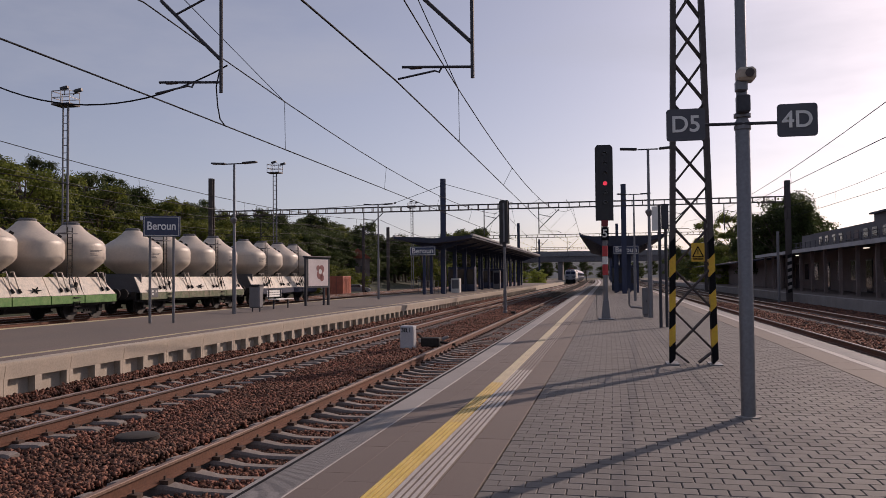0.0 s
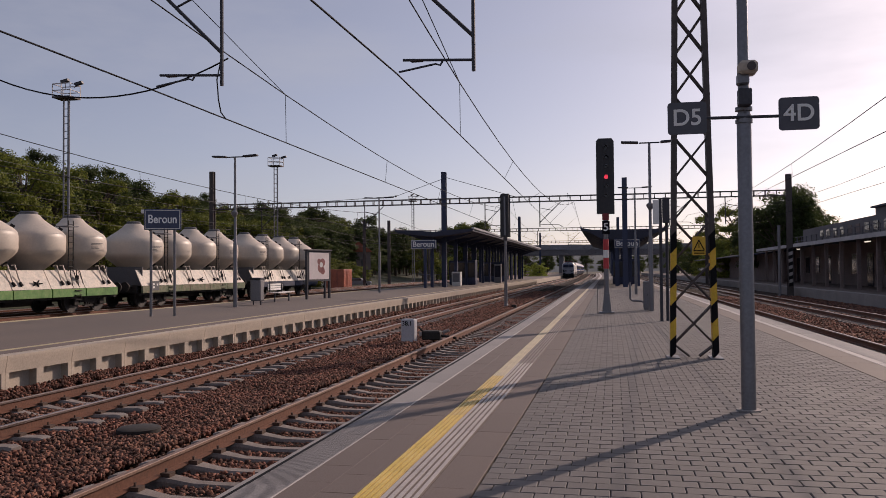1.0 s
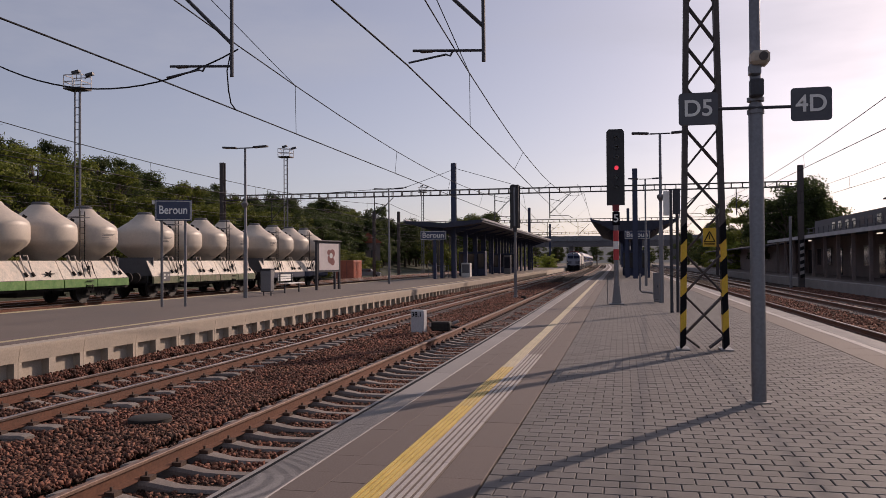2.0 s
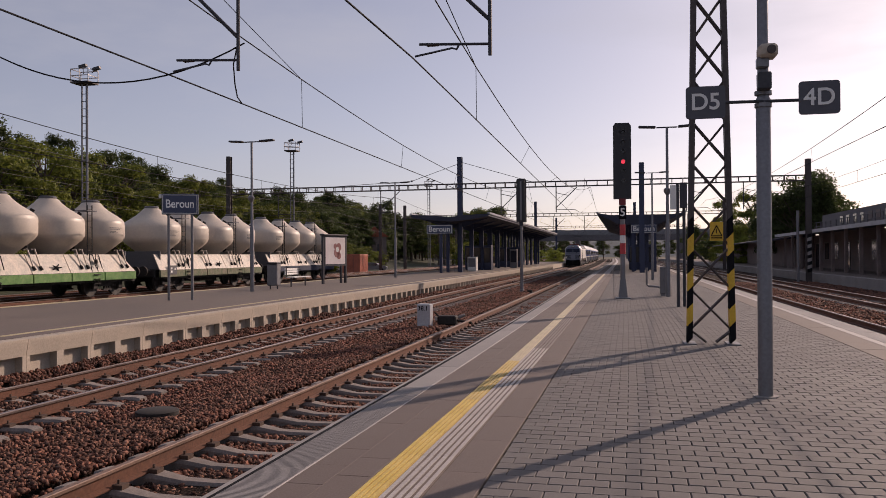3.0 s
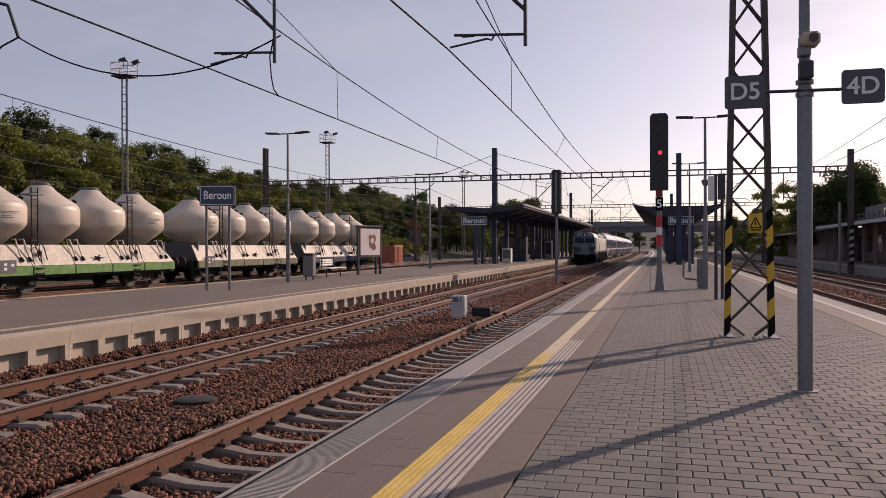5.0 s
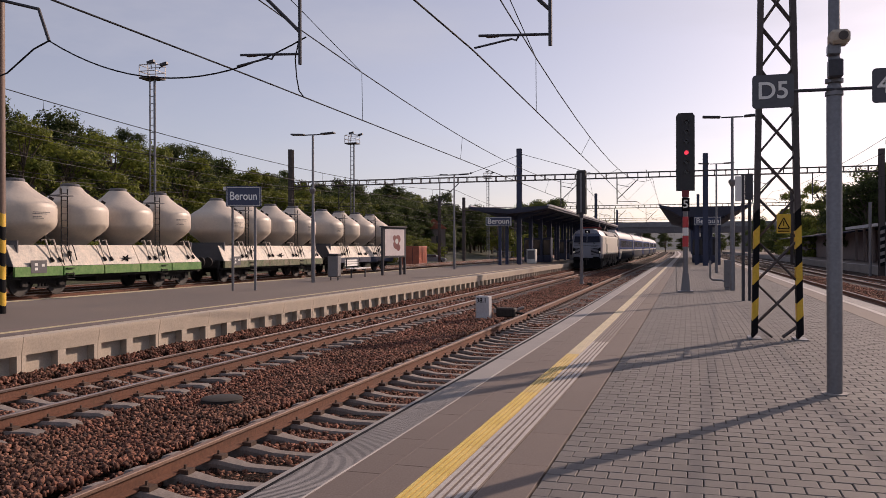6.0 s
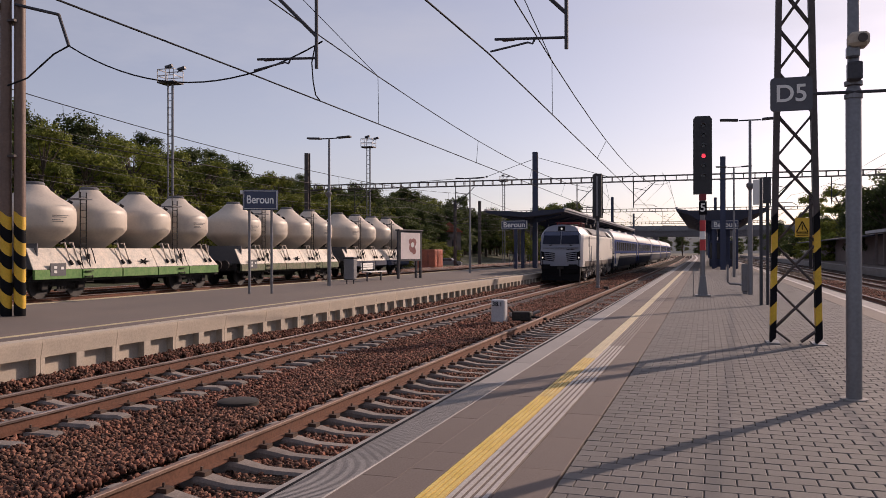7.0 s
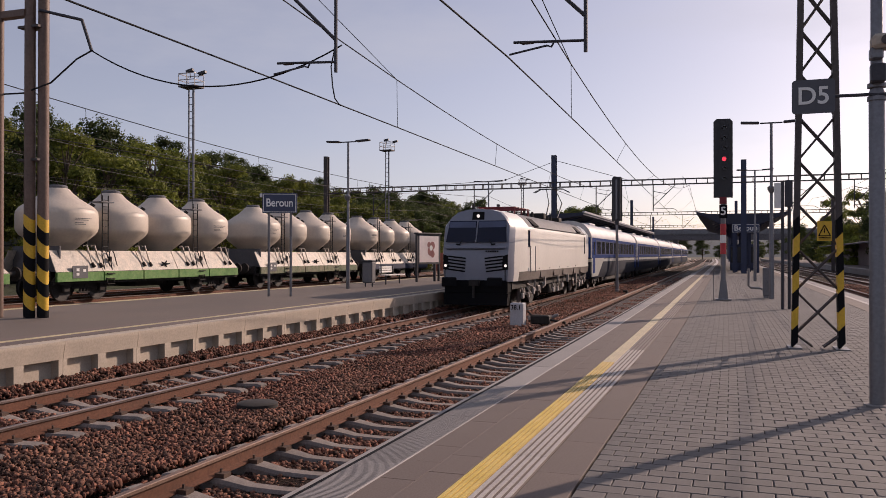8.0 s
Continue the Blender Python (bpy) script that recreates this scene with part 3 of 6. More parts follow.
# ---- things on the far platform ----
def station_sign(x, y, z, w, h, low, label, y2=0.0, words="Beroun", size=.385, depth=.14, rz=0):
    """A station name board, a shallow box on two thin posts."""
    t = thing("station_name_sign", label, "sign", pose(x, y, z, rz=rz), "station name signs")
    for s in (-1, 1):
        bm = bmesh.new()
        rod(bm, (s * w * .32, .05, 0), (s * w * .32, .05, low + .1), .045)
        part("post", bm, M_STEEL, t)
    b = part("board", box(bmesh.new(), -w / 2, w / 2, -depth / 2, depth / 2, low, low + h, .012), M_SIGN, t)
    bm = bmesh.new()
    e = .03
    for q in ((-w / 2 + e, w / 2 - e, low + e, low + e + .018), (-w / 2 + e, w / 2 - e, low + h - e - .018, low + h - e), (-w / 2 + e, -w / 2 + e + .018, low + e, low + h - e), (w / 2 - e - .018, w / 2 - e, low + e, low + h - e)):
        box(bm, q[0], q[1], -depth / 2 - .006, -depth / 2, q[2], q[3])
    part("border", bm, M_WHITE, b)
    lettering(words, size, M_LETTER, b, pose(0, -depth / 2 - .004, low + h * .5, 90) @ Matrix.Diagonal((.80, 1, 1, 1)))
    bm = bmesh.new()
    box(bm, -w / 2 - .09, -w / 2, -.05, .05, low + h - .14, low + h - .02, .01)
    part("lamp", bm, M_WHITE, b, "small white lamp box")
    return t


station_sign(-14.64, 24.6, FP, 1.16, .68, 2.84, "blue station name board on two thin posts", rz=24)


def litter_bin(x, y):
    t = thing("litter_bin", "grey steel litter bin on short legs", "litter bin", pose(x, y, FP))
    bm = bmesh.new()
    box(bm, -.24, .24, -.2, .2, .16, 1.1, .04)
    part("body", bm, M_STEEL, t)
    bm = bmesh.new()
    box(bm, -.26, .26, -.22, .22, 1.1, 1.18, .02)
    part("lid", bm, M_DARKSTEEL, t)
    for s in (-1, 1):
        bm = bmesh.new()
        rod(bm, (s * .17, 0, 0), (s * .17, 0, .17), .03)
        part("leg", bm, M_DARKSTEEL, t)


litter_bin(-15.35, 33.4)


def bench():
    t = thing("platform_bench", "pale slatted bench on dark steel legs", "bench", pose(-15.7, 37.0, FP, rz=90))
    for i in range(4):
        part("seat_slat", box(bmesh.new(), -1.0, 1.0, -.22 + i * .12, -.12 + i * .12, .43, .47), M_WHITE, t)
    for i in range(3):
        part("back_slat", box(bmesh.new(), -1.0, .65, .28, .31, .56 + i * .11, .65 + i * .11), M_WHITE, t)
    for s in (-.85, .85):
        part("leg", box(bmesh.new(), s - .03, s + .03, .0, .06, 0, .43), M_DARKSTEEL, t)
    part("back_post", box(bmesh.new(), -.9, -.86, .24, .28, .4, .9), M_DARKSTEEL, t)
    part("back_post", box(bmesh.new(), .5, .54, .24, .28, .4, .9), M_DARKSTEEL, t)


bench()

M_POSTER = mat("poster_paper", (0.84, 0.74, 0.72), 0.5, grain=5, vary=0.05, stain=0.2, tint=(0.78, 0.70, 0.68), bump=0)


M_PRINT = mat("printed_ink", (0.34, 0.13, 0.12), 0.5, bump=0)


def poster_case():
    t = thing("poster_case", "dark framed poster case with a pale advert on two posts", "advertising board", pose(-15.4, 41.0, FP, rz=74))
    for s in (-.98, .98):
        part("post", box(bmesh.new(), s - .05, s + .05, -.06, .06, 0, 2.55), M_DARKSTEEL, t)
    part("post", box(bmesh.new(), .55, .63, -.06, .06, 0, 1.0), M_DARKSTEEL, t)
    part("frame", box(bmesh.new(), -.93, .93, -.07, .07, .92, 2.50), M_DARKSTEEL, t)
    part("roof", box(bmesh.new(), -1.08, 1.08, -.14, .14, 2.5, 2.58, .02), M_DARKSTEEL, t)
    p = part("poster", box(bmesh.new(), -.85, .85, -.078, -.07, 1.02, 2.42), M_POSTER, t, "pale pink advertising poster")
    bm = bmesh.new()
    for x, z, r in ((.12, 1.62, .26), (.28, 1.9, .22), (-.02, 1.95, .15), (.3, 1.45, .18)):
        rod(bm, (x, -.079, z), (x, -.084, z), r, seg=20)
    part("printed_shape", bm, M_PRINT, p, "brownish red printed shape")
    bm = bmesh.new()
    rod(bm, (.16, -.085, 1.78), (.16, -.088, 1.78), .14, seg=20)
    part("printed_shape", bm, M_WHITE, p)


poster_case()


def hazard_tube(bm, x, y, r, z0, z1, n, seg=14):
    for k in range(n):
        a, b = z0 + (z1 - z0) * k / n, z0 + (z1 - z0) * (k + 1) / n
        s = .13
        rings = [[bm.verts.new((x + r * math.cos(2 * math.pi * i / seg), y + r * math.sin(2 * math.pi * i / seg), min(z1, max(z0, zz - s * math.cos(2 * math.pi * i / seg))))) for i in range(seg)] for zz in (a, b)]
        for i in range(seg):
            bm.faces.new((rings[0][i], rings[0][(i + 1) % seg], rings[1][(i + 1) % seg], rings[1][i])).material_index = k % 2
    bmesh.ops.remove_doubles(bm, verts=bm.verts, dist=0.0005)


def twin_posts():
    """Two round posts side by side carry the other end of the portal."""
    t = thing("portal_post", "pair of round brown posts with yellow and black bands", "mast")
    for x, y in ((-14.97, 14.35), (-14.73, 14.5)):
        bm = bmesh.new()
        hazard_tube(bm, x, y, .126, FP, 2.40, 8)
        part("post_band", bm, [M_BLACK, M_HAZARD], t, "yellow and black hazard bands", smooth=True)
        bm = bmesh.new()
        lathe(bm, [(.122, FP), (.116, 8.6)], (x, y, 0), 16)
        part("post", bm, M_RUSTPOST, t, smooth=True)
    bm = bmesh.new()
    lathe(bm, [(.11, FP), (.105, 8.0)], (-15.78, 14.25, 0), 16)
    part("side_post", bm, M_RUSTPOST, t, smooth=True)
    part("tie_beam", box(bmesh.new(), -15.85, -15.0, 14.2, 14.4, 6.85, 7.0), M_RUSTPOST, t)
    for z in (3.6, 6.6):
        part("clamp", box(bmesh.new(), -15.27, -14.68, 14.28, 14.6, z, z + .05), M_MAST, t)


M_RUSTPOST = mat("brown_post_paint", (0.17, 0.11, 0.085), 0.6, 0.1, grain=20, vary=0.15, stain=0.35)
twin_posts()


def wide_portal():
    """The beam over the tracks that joins the lattice mast and the twin posts, above the view, with two hanging cantilevers."""
    t = thing("catenary_portal_beam", "steel lattice beam over the tracks with hanging cantilevers", "catenary portal")
    y, z0, z1 = 14.45, 8.2, 8.6
    for yy in (y - .2, y + .2):
        for z in (z0, z1):
            part("chord", box(bmesh.new(), -15.4, 1.6, yy - .035, yy + .035, z - .035, z + .035), M_MAST, t)
        bm = bmesh.new()
        n = 40
        for k in range(n):
            a, b = -15.3 + 16.8 * k / n, -15.3 + 16.8 * (k + 1) / n
            rod(bm, (a, yy, z0 if k % 2 else z1), (b, yy, z1 if k % 2 else z0), .018, seg=5)
        part("web", bm, M_MAST, t)
    for x, s in ((-2.43, 1), (-7.23, 1)):
        part("drop_tube", rod(bmesh.new(), (x, y - .25, 5.0), (x, y - .25, 8.6), .035), M_DARKSTEEL, t)
        bm = bmesh.new()
        rod(bm, (x, y - .25, 5.62), (x - 1.25, y - .25, 6.85), .035)
        rod(bm, (x - .95, y - .25, 6.55), (x, y - .25, 6.95), .022)
        part("cantilever", bm, M_DARKSTEEL, t)
        bm = bmesh.new()
        rod(bm, (x, y - .25, 5.2), (x - 1.28, y - .25, 5.27), .025)
        part("registration_arm", bm, M_DARKSTEEL, t)
        bm = bmesh.new()
        wire(bm, [(x - .55, y - .25, 5.23), (x - .6, y - .25, 5.14), (x - .68, y - .25, 5.17), (x - 1.36, y - .25, 5.06)], .02)
        part("steady_arm", bm, M_DARKSTEEL, t)
        bm = bmesh.new()
        for k in range(4):
            lathe(bm, [(.03, 0), (.06, .02), (.03, .04)], (x - 1.1 + .05 * k, y - .25, 5.22), 8)
        part("insulator", bm, M_MAST, t)


wide_portal()


def overhead_line(cx, label, high=6.75, sag=1.0, zig=.15, stitch=False, thin=1.0, drift=0.0, low=5.04):
    """Contact wire, sagging messenger and droppers, from support to support."""
    t = thing("overhead_line", label, "overhead line", group="overhead lines")
    spans = [-40.0, 14.2, 70.0, 128.0, 186.0, 244.0, 330.0]
    cw, mw = bmesh.new(), bmesh.new()
    cp, mp = [], []
    for i, (a, b) in enumerate(zip(spans, spans[1:])):
        for k in range(16):
            f = k / 16
            y = a + (b - a) * f
            zz = zig * (1 - 2 * f) * (1 if i % 2 else -1)
            cp.append((cx + bend(y) + zz, y, low))
            mp.append((cx + bend(y) + zz * .3 + drift * min(1.0, max(-.2, (y - 14.2) / 55.8)), y, high - sag * 4 * f * (1 - f)))
    wire(cw, cp, .016 * thin), wire(mw, mp, .015 * thin)
    part("contact_wire", cw, M_WIRE, t), part("messenger_wire", mw, M_WIRE, t)
    for i in range(12, len(cp)):
        if i % 16 in (2, 5, 8, 11, 14):
            part("dropper", rod(bmesh.new(), cp[i], mp[i], .008 * thin, seg=4), M_WIRE, t)
    if stitch:
        for y in (14.2, 70.0):
            for e in (-1, 1):
                q = y + e * 8.5
                near = min(mp, key=lambda p: abs(p[1] - q))
                part("stitch_wire", rod(bmesh.new(), (cx + .1, y, high + .75), near, .012, seg=4), M_WIRE, t)
    return t


overhead_line(-4.15, "contact and messenger wires over the near track", 7.2, 1.75, .35, True, drift=1.4)
overhead_line(-8.85, "contact and messenger wires over the main track", 6.85, 1.1, .12, True, drift=.35)
overhead_line(6.4, "contact and messenger wires over the shaded track", 5.9, .75, thin=.75, low=4.78)
overhead_line(10.6, "contact and messenger wires before the station building", 6.4, thin=.75, low=4.85)
overhead_line(-19.7, "contact and messenger wires behind the far platform", 6.6, .9)
overhead_line(-29.5, "contact and messenger wires over the yard")


def feeder_cable():
    t = thing("feeder_cable", "thick sagging black cable between the posts and a cantilever", "cable")
    bm = bmesh.new()
    pts = []
    for k in range(19):
        f = k / 18
        pts.append((-13.19 + 6.04 * f, 14.3, 5.93 - .39 * f - .79 * 4 * f * (1 - f)))
    wire(bm, pts, .016)
    wire(bm, [(-15.9, 14.3, 5.15), (-15.1, 14.3, 5.13), (-14.32, 14.3, 5.31), (-13.6, 14.3, 5.78), (-13.19, 14.3, 5.93)], .02)
    part("cable", bm, M_WIRE, t)
    part("bracket_arm", wire(bmesh.new(), [(-14.7, 14.35, 6.98), (-13.46, 14.3, 6.63)], .035), M_DARKSTEEL, t)
    part("insulator", wire(bmesh.new(), [(-13.46, 14.3, 6.63), (-13.19, 14.3, 5.93)], .035, 7), M_DARKSTEEL, t)
    bm = bmesh.new()
    wire(bm, [(-7.25, 14.25, 5.6), (-7.33, 14.2, 5.12), (-7.3, 14.2, 4.75), (-7.25, 14.2, 4.5), (-7.15, 14.2, 4.37)], .013)
    part("jumper", bm, M_WIRE, t)


feeder_cable()


def gantry(y, x0, x1, z, masts, label, depth=.42):
    t = thing("catenary_gantry", label, "catenary gantry")
    for dy in (-.18, .18):
        for dz in (-depth / 2, depth / 2):
            part("chord", box(bmesh.new(), x0, x1, y + dy - .04, y + dy + .04, z + dz - .04, z + dz + .04), M_MAST, t)
        n = int((x1 - x0) / .85)
        bar = mesh_of("web_bar", box(bmesh.new(), -.03, .03, -.03, .03, -depth / 2, depth / 2), M_MAST)
        for k in range(n + 1):
            o = new("web_bar", bar)
            o.parent = t
            o.matrix_basis = pose(x0 + (x1 - x0) * k / n, y + dy, z)
    for x, base, top, w, k in masts:
        if k is M_MAST and x > 0 and y < 100:
            band = bmesh.new()
            hazard_leg(band, x, y - .26, base + .9, 3.0, .14, 0)
            part("mast_band", band, [M_BLACK, M_EDGE], t, "black and pale hazard bands")
            part("side_mast", rod(bmesh.new(), (x - .85, y - .3, base), (x - .85, y - .3, 4.9), .11, seg=10), M_STEEL, t)
        bm = bmesh.new()
        box(bm, x - w / 2, x + w / 2, y - .2, y - .16, base, top), box(bm, x - w / 2, x + w / 2, y + .16, y + .2, base, top), box(bm, x - .03, x + .03, y - .16, y + .16, base, top)
        part("mast", bm, k, t)
    return t


gantry(70.0, -36.6, 13.4, 7.5, [(-36.6, -1, 10.8, .42, M_MAST), (-14.7, FP, 10.05, .42, M_BLUE), (.63, 0, 9.1, .42, M_BLUE), (13.45, -.9, 9.0, .42, M_MAST)],
       "long lattice gantry across all tracks on dark steel masts")
gantry(128.0, -36, 13, 7.7, [(-36, -1, 9.6, .42, M_MAST), (-14.9, FP, 9.8, .4, M_BLUE), (.1, 0, 9.4, .42, M_BLUE), (13.0, -.9, 9.4, .42, M_MAST)], "lattice gantry across the tracks by the canopy end")
gantry(186.0, -40, 12, 7.7, [(-40, -1, 9.8, .4, M_MAST), (-17, FP, 9.8, .4, M_BLUE), (-1.2, 0, 9.4, .4, M_BLUE), (12, -.9, 9.4, .4, M_MAST)], "hazy lattice gantry across the tracks")


def drop_brackets(y, xs, z):
    for x in xs:
        t = thing("hanging_cantilever", "steel drop tube and diagonal arm under a gantry", "catenary cantilever", group="hanging cantilevers")
        bm = bmesh.new()
        rod(bm, (x, y, z - .2), (x, y, 5.1), .045)
        part("drop_tube", bm, M_DARKSTEEL, t)
        bm = bmesh.new()
        rod(bm, (x, y, 5.5), (x + 1.75, y, 7.2), .035), rod(bm, (x, y, 6.75), (x + 1.1, y, 6.5), .025)
        part("arm", bm, M_DARKSTEEL, t)
        part("steady_arm", wire(bmesh.new(), [(x, y, 5.35), (x + 1.6, y, 5.3), (x + 1.9, y, 5.12)], .025), M_DARKSTEEL, t)


drop_brackets(70.0, (-6.4, -11.1, 4.2, 8.6, -21.9, -31.7), 7.5)
drop_brackets(128.0, (-7.4, -12.1, 3.4, 7.8), 7.7)
for a, b in (((-14.6, 69.9, 9.6), (-8.5, 69.9, 7.75)), ((-14.8, 69.9, 9.45), (-19.0, 69.9, 8.05)), ((-19.0, 69.9, 8.05), (-26.0, 69.9, 7.75))):
    t = thing("stay_wire", "thin dark stay wire from the head of a mast", "stay wire", group="stay wires")
    part("wire", rod(bmesh.new(), a, b, .022, seg=5), M_WIRE, t)
    part("clamp", box(bmesh.new(), a[0] - .07, a[0] + .07, a[1] - .07, a[1] + .07, a[2] - .07, a[2] + .07), M_DARKSTEEL, t)
# ---- silo wagons on the siding ----
M_HOSE = mat("rusty_pipe", (0.16, 0.10, 0.07), 0.7, 0.2, grain=20, vary=0.2)
M_GREYPANEL = mat("grey_wagon_panel", (0.10, 0.10, 0.11), 0.6, grain=15, vary=0.1, stain=0.25)


M_WHEEL = mat("dull_wheel_steel", (0.04, 0.035, 0.032), 0.7, 0.1, grain=14, vary=0.25)


def wheel_mesh(r=.46):
    bm = bmesh.new()
    prof = [(.10, -.09), (.10, -.05), (r * .55, -.02), (r * .86, -.05), (r, -.05), (r, .06), (r + .03, .07), (r + .03, .095), (r * .86, .095), (r * .55, .05), (.10, .07)]
    lathe(bm, prof, seg=24)
    bmesh.ops.rotate(bm, verts=bm.verts, cent=(0, 0, 0), matrix=Matrix.Rotation(radians(90), 3, "Y"))
    return mesh_of("wheel", bm, M_WHEEL, True)


WHEEL = wheel_mesh()


def bogie(parent, y, wheelbase=1.8, x=1.0, r=.46, material=None):
    b = part("bogie", bmesh.new(), material or M_UNDER, parent)
    bm = bmesh.new()
    for s in (-1, 1):
        prism(bm, [(s * x - .05, .42), (s * x + .05, .42), (s * x + .05, .72), (s * x - .05, .72)], y - .62, y + .62)
        for e in (-1, 1):
            yy = y + e * wheelbase / 2
            box(bm, s * x - .07, s * x + .09, yy - .16, yy + .16, .30, .66, .03)
            box(bm, s * x - .05, s * x + .05, min(yy, y + e * .5), max(yy, y + e * .5), .5, .68)
        for k in (-.16, 0, .16):
            rod(bm, (s * x, y + k, .30), (s * x, y + k, .62), .055)
        box(bm, s * x - .06, s * x + .06, y - .3, y + .3, .24, .31)
    box(bm, -x, x, y - .25, y + .25, .55, .78)
    old = b.data
    b.data = mesh_of("bogie", bm, material or M_UNDER)
    bpy.data.meshes.remove(old)
    for e in (-1, 1):
        for s in (-1, 1):
            w = new("wheel", WHEEL)
            w.parent = b
            w.matrix_basis = pose(s * .75, y + e * wheelbase / 2, r, rz=180 if s < 0 else 0) @ Matrix.Scale(r / .46, 4)
    return b


SILO = [(.42, 1.72), (.95, 2.13), (1.32, 2.44), (1.42, 2.58), (1.45, 2.70), (1.45, 3.20), (1.42, 3.33), (1.32, 3.46), (1.06, 3.64), (.78, 3.82), (.55, 4.02), (.43, 4.16), (.34, 4.21)]


def silo_wagon():
    w = thing("silo_wagon", "cream silo wagon with four tanks, white panels and a green sill", "railway wagon", pose(-24.2, 28.78, -.2), "silo wagons")
    L = 5.75
    part("underframe", box(bmesh.new(), -.55, .55, -L - .1, L + .1, .72, 1.05), M_UNDER, w)
    part("deck", box(bmesh.new(), -.9, .9, -L + .9, L - .9, 1.05, 1.74), M_GREYPANEL, w)
    for s in (-1, 1):
        e = [-5.7, -3.35, -1.1, 1.15, 3.35, 5.7]
        for i, (a, b) in enumerate(zip(e, e[1:])):
            bm = bmesh.new()
            ta, tb = (a + .05 if i == 0 else a), (b - .62 if i == 4 else b)
            # a panel that slopes in towards the top
            q = [(s * 1.34, a + .02, 1.06), (s * 1.34, b - .02, 1.06), (s * .95, tb - .02, 1.84), (s * .95, ta + .02, 1.84)]
            v = [bm.verts.new(p) for p in q] + [bm.verts.new((p[0] - s * .03, p[1], p[2])) for p in q]
            for f in ((0, 1, 2, 3), (7, 6, 5, 4), (0, 4, 5, 1), (1, 5, 6, 2), (2, 6, 7, 3), (3, 7, 4, 0)):
                bm.faces.new([v[k] for k in f])
            part("side_panel", bm, M_WAGON, w, "stained white sloping side panel")
            part("sill", box(bmesh.new(), s * 1.34 - .05, s * 1.34 + .05, a + .03, b - .03, .70, 1.045, .008), M_GREEN, w, "green side sill")
        part("sole_bar", box(bmesh.new(), s * 1.2 - .06, s * 1.2 + .06, -L, L, .60, .72), M_UNDER, w)
        for y in (-4.28, -1.43, 1.43, 4.28):
            for dy in (.35, .75):
                bm = bmesh.new()
                wire(bm, [(s * 1.02, y + dy - .12, 2.02), (s * 1.10, y + dy - .02, 2.05), (s * 1.2, y + dy + .08, 1.55), (s * 1.28, y + dy + .14, 1.28)], .03, 7)
                pipe = part("discharge_pipe", bm, M_SILO, w, "cream discharge pipe")
                part("coupling", rod(bmesh.new(), (s * 1.22, y + dy + .12, 1.37), (s * 1.32, y + dy + .15, 1.22), .06), M_UNDER, pipe, "dark pipe coupling")
        for y in (-2.9, 2.9):
            for d in (-.2, .2):
                bm = bmesh.new()
                pts = [(s * 1.42, y + d - .13, .62), (s * 1.16, y + d - .13, 1.72), (s * 1.14, y + d - .08, 1.84), (s * 1.14, y + d + .06, 1.86), (s * 1.16, y + d + .13, 1.74), (s * 1.32, y + d + .13, 1.25)]
                wire(bm, pts, .02, 6)
                part("handrail", bm, M_UNDER, w)
            bm = bmesh.new()
            for k in range(3):
                box(bm, s * 1.36, s * 1.46, y - .33, y + .07, .55 + k * .2, .58 + k * .2)
            part("step", bm, M_UNDER, w)
            bm = bmesh.new()
            box(bm, s * 1.16, s * 1.28, y - .02, y + .12, 1.42, 1.62, .03)
            part("latch", bm, M_UNDER, w)
    part("notice_plate", box(bmesh.new(), 1.37, 1.40, -4.95, -4.2, .82, 1.28), M_GREYPANEL, w, "grey plate with white marks")
    for a, b in ((-4.78, 1.08), (-4.78, .92), (-4.45, 1.05)):
        part("plate_mark", box(bmesh.new(), 1.40, 1.405, a, a + .14, b, b + .1), M_WHITE, w)
    bm = bmesh.new()
    for k in range(5):
        a = radians(72 * k)
        rod(bm, (1.27, .35, 1.3), (1.29 + .01, .35 + .3 * math.cos(a), 1.3 + .14 * math.sin(a)), .045, .02, seg=6)
    part("hand_wheel", bm, M_BLACK, w)
    for k, y in enumerate((-4.28, -1.43, 1.43, 4.28)):
        bm = bmesh.new()
        lathe(bm, SILO, (0, y, 0), 40)
        t = part("silo", bm, M_SILO, w, "dusty cream bulging tank", smooth=True)
        if k in (0, 3):
            for j, (z, span) in enumerate(((3.02, 30), (2.96, 24), (2.86, 14), (2.80, 18))):
                bm = bmesh.new()
                arc = [radians(-22 + span * i / 8) for i in range(9)]
                lo = [bm.verts.new((1.456 * math.cos(a), y + 1.456 * math.sin(a), z)) for a in arc]
                hi = [bm.verts.new((1.456 * math.cos(a), y + 1.456 * math.sin(a), z + .022)) for a in arc]
                for i in range(8):
                    bm.faces.new((lo[i], lo[i + 1], hi[i + 1], hi[i]))
                part("stencil_line", bm, M_GREYPANEL, t, "faded dark stencil line")
        bm = bmesh.new()
        lathe(bm, [(.36, 4.20), (.36, 4.28), (.30, 4.32)], (0, y, 0), 20)
        part("hatch", bm, M_GREYPANEL, t)
        for j in range(3):
            a = radians(40)
            rr, zz = (.60, .95, 1.22)[j], (4.02, 3.75, 3.58)[j]
            c = Vector((rr * math.cos(a), y + rr * math.sin(a), zz))
            part("roof_step", box(bmesh.new(), -.09, .09, -.05, .05, -.03, .07, m=Matrix.Translation(c) @ pose(0, 0, 0, 0, 32, 40)), M_UNDER, t)
        bm = bmesh.new()
        box(bm, -.07, .07, -.04, .04, -.13, .13, m=Matrix.Translation((.78, y + .52, 2.10)) @ pose(0, 0, 0, 0, 45, 34))
        part("valve_flap", bm, M_UNDER, t)
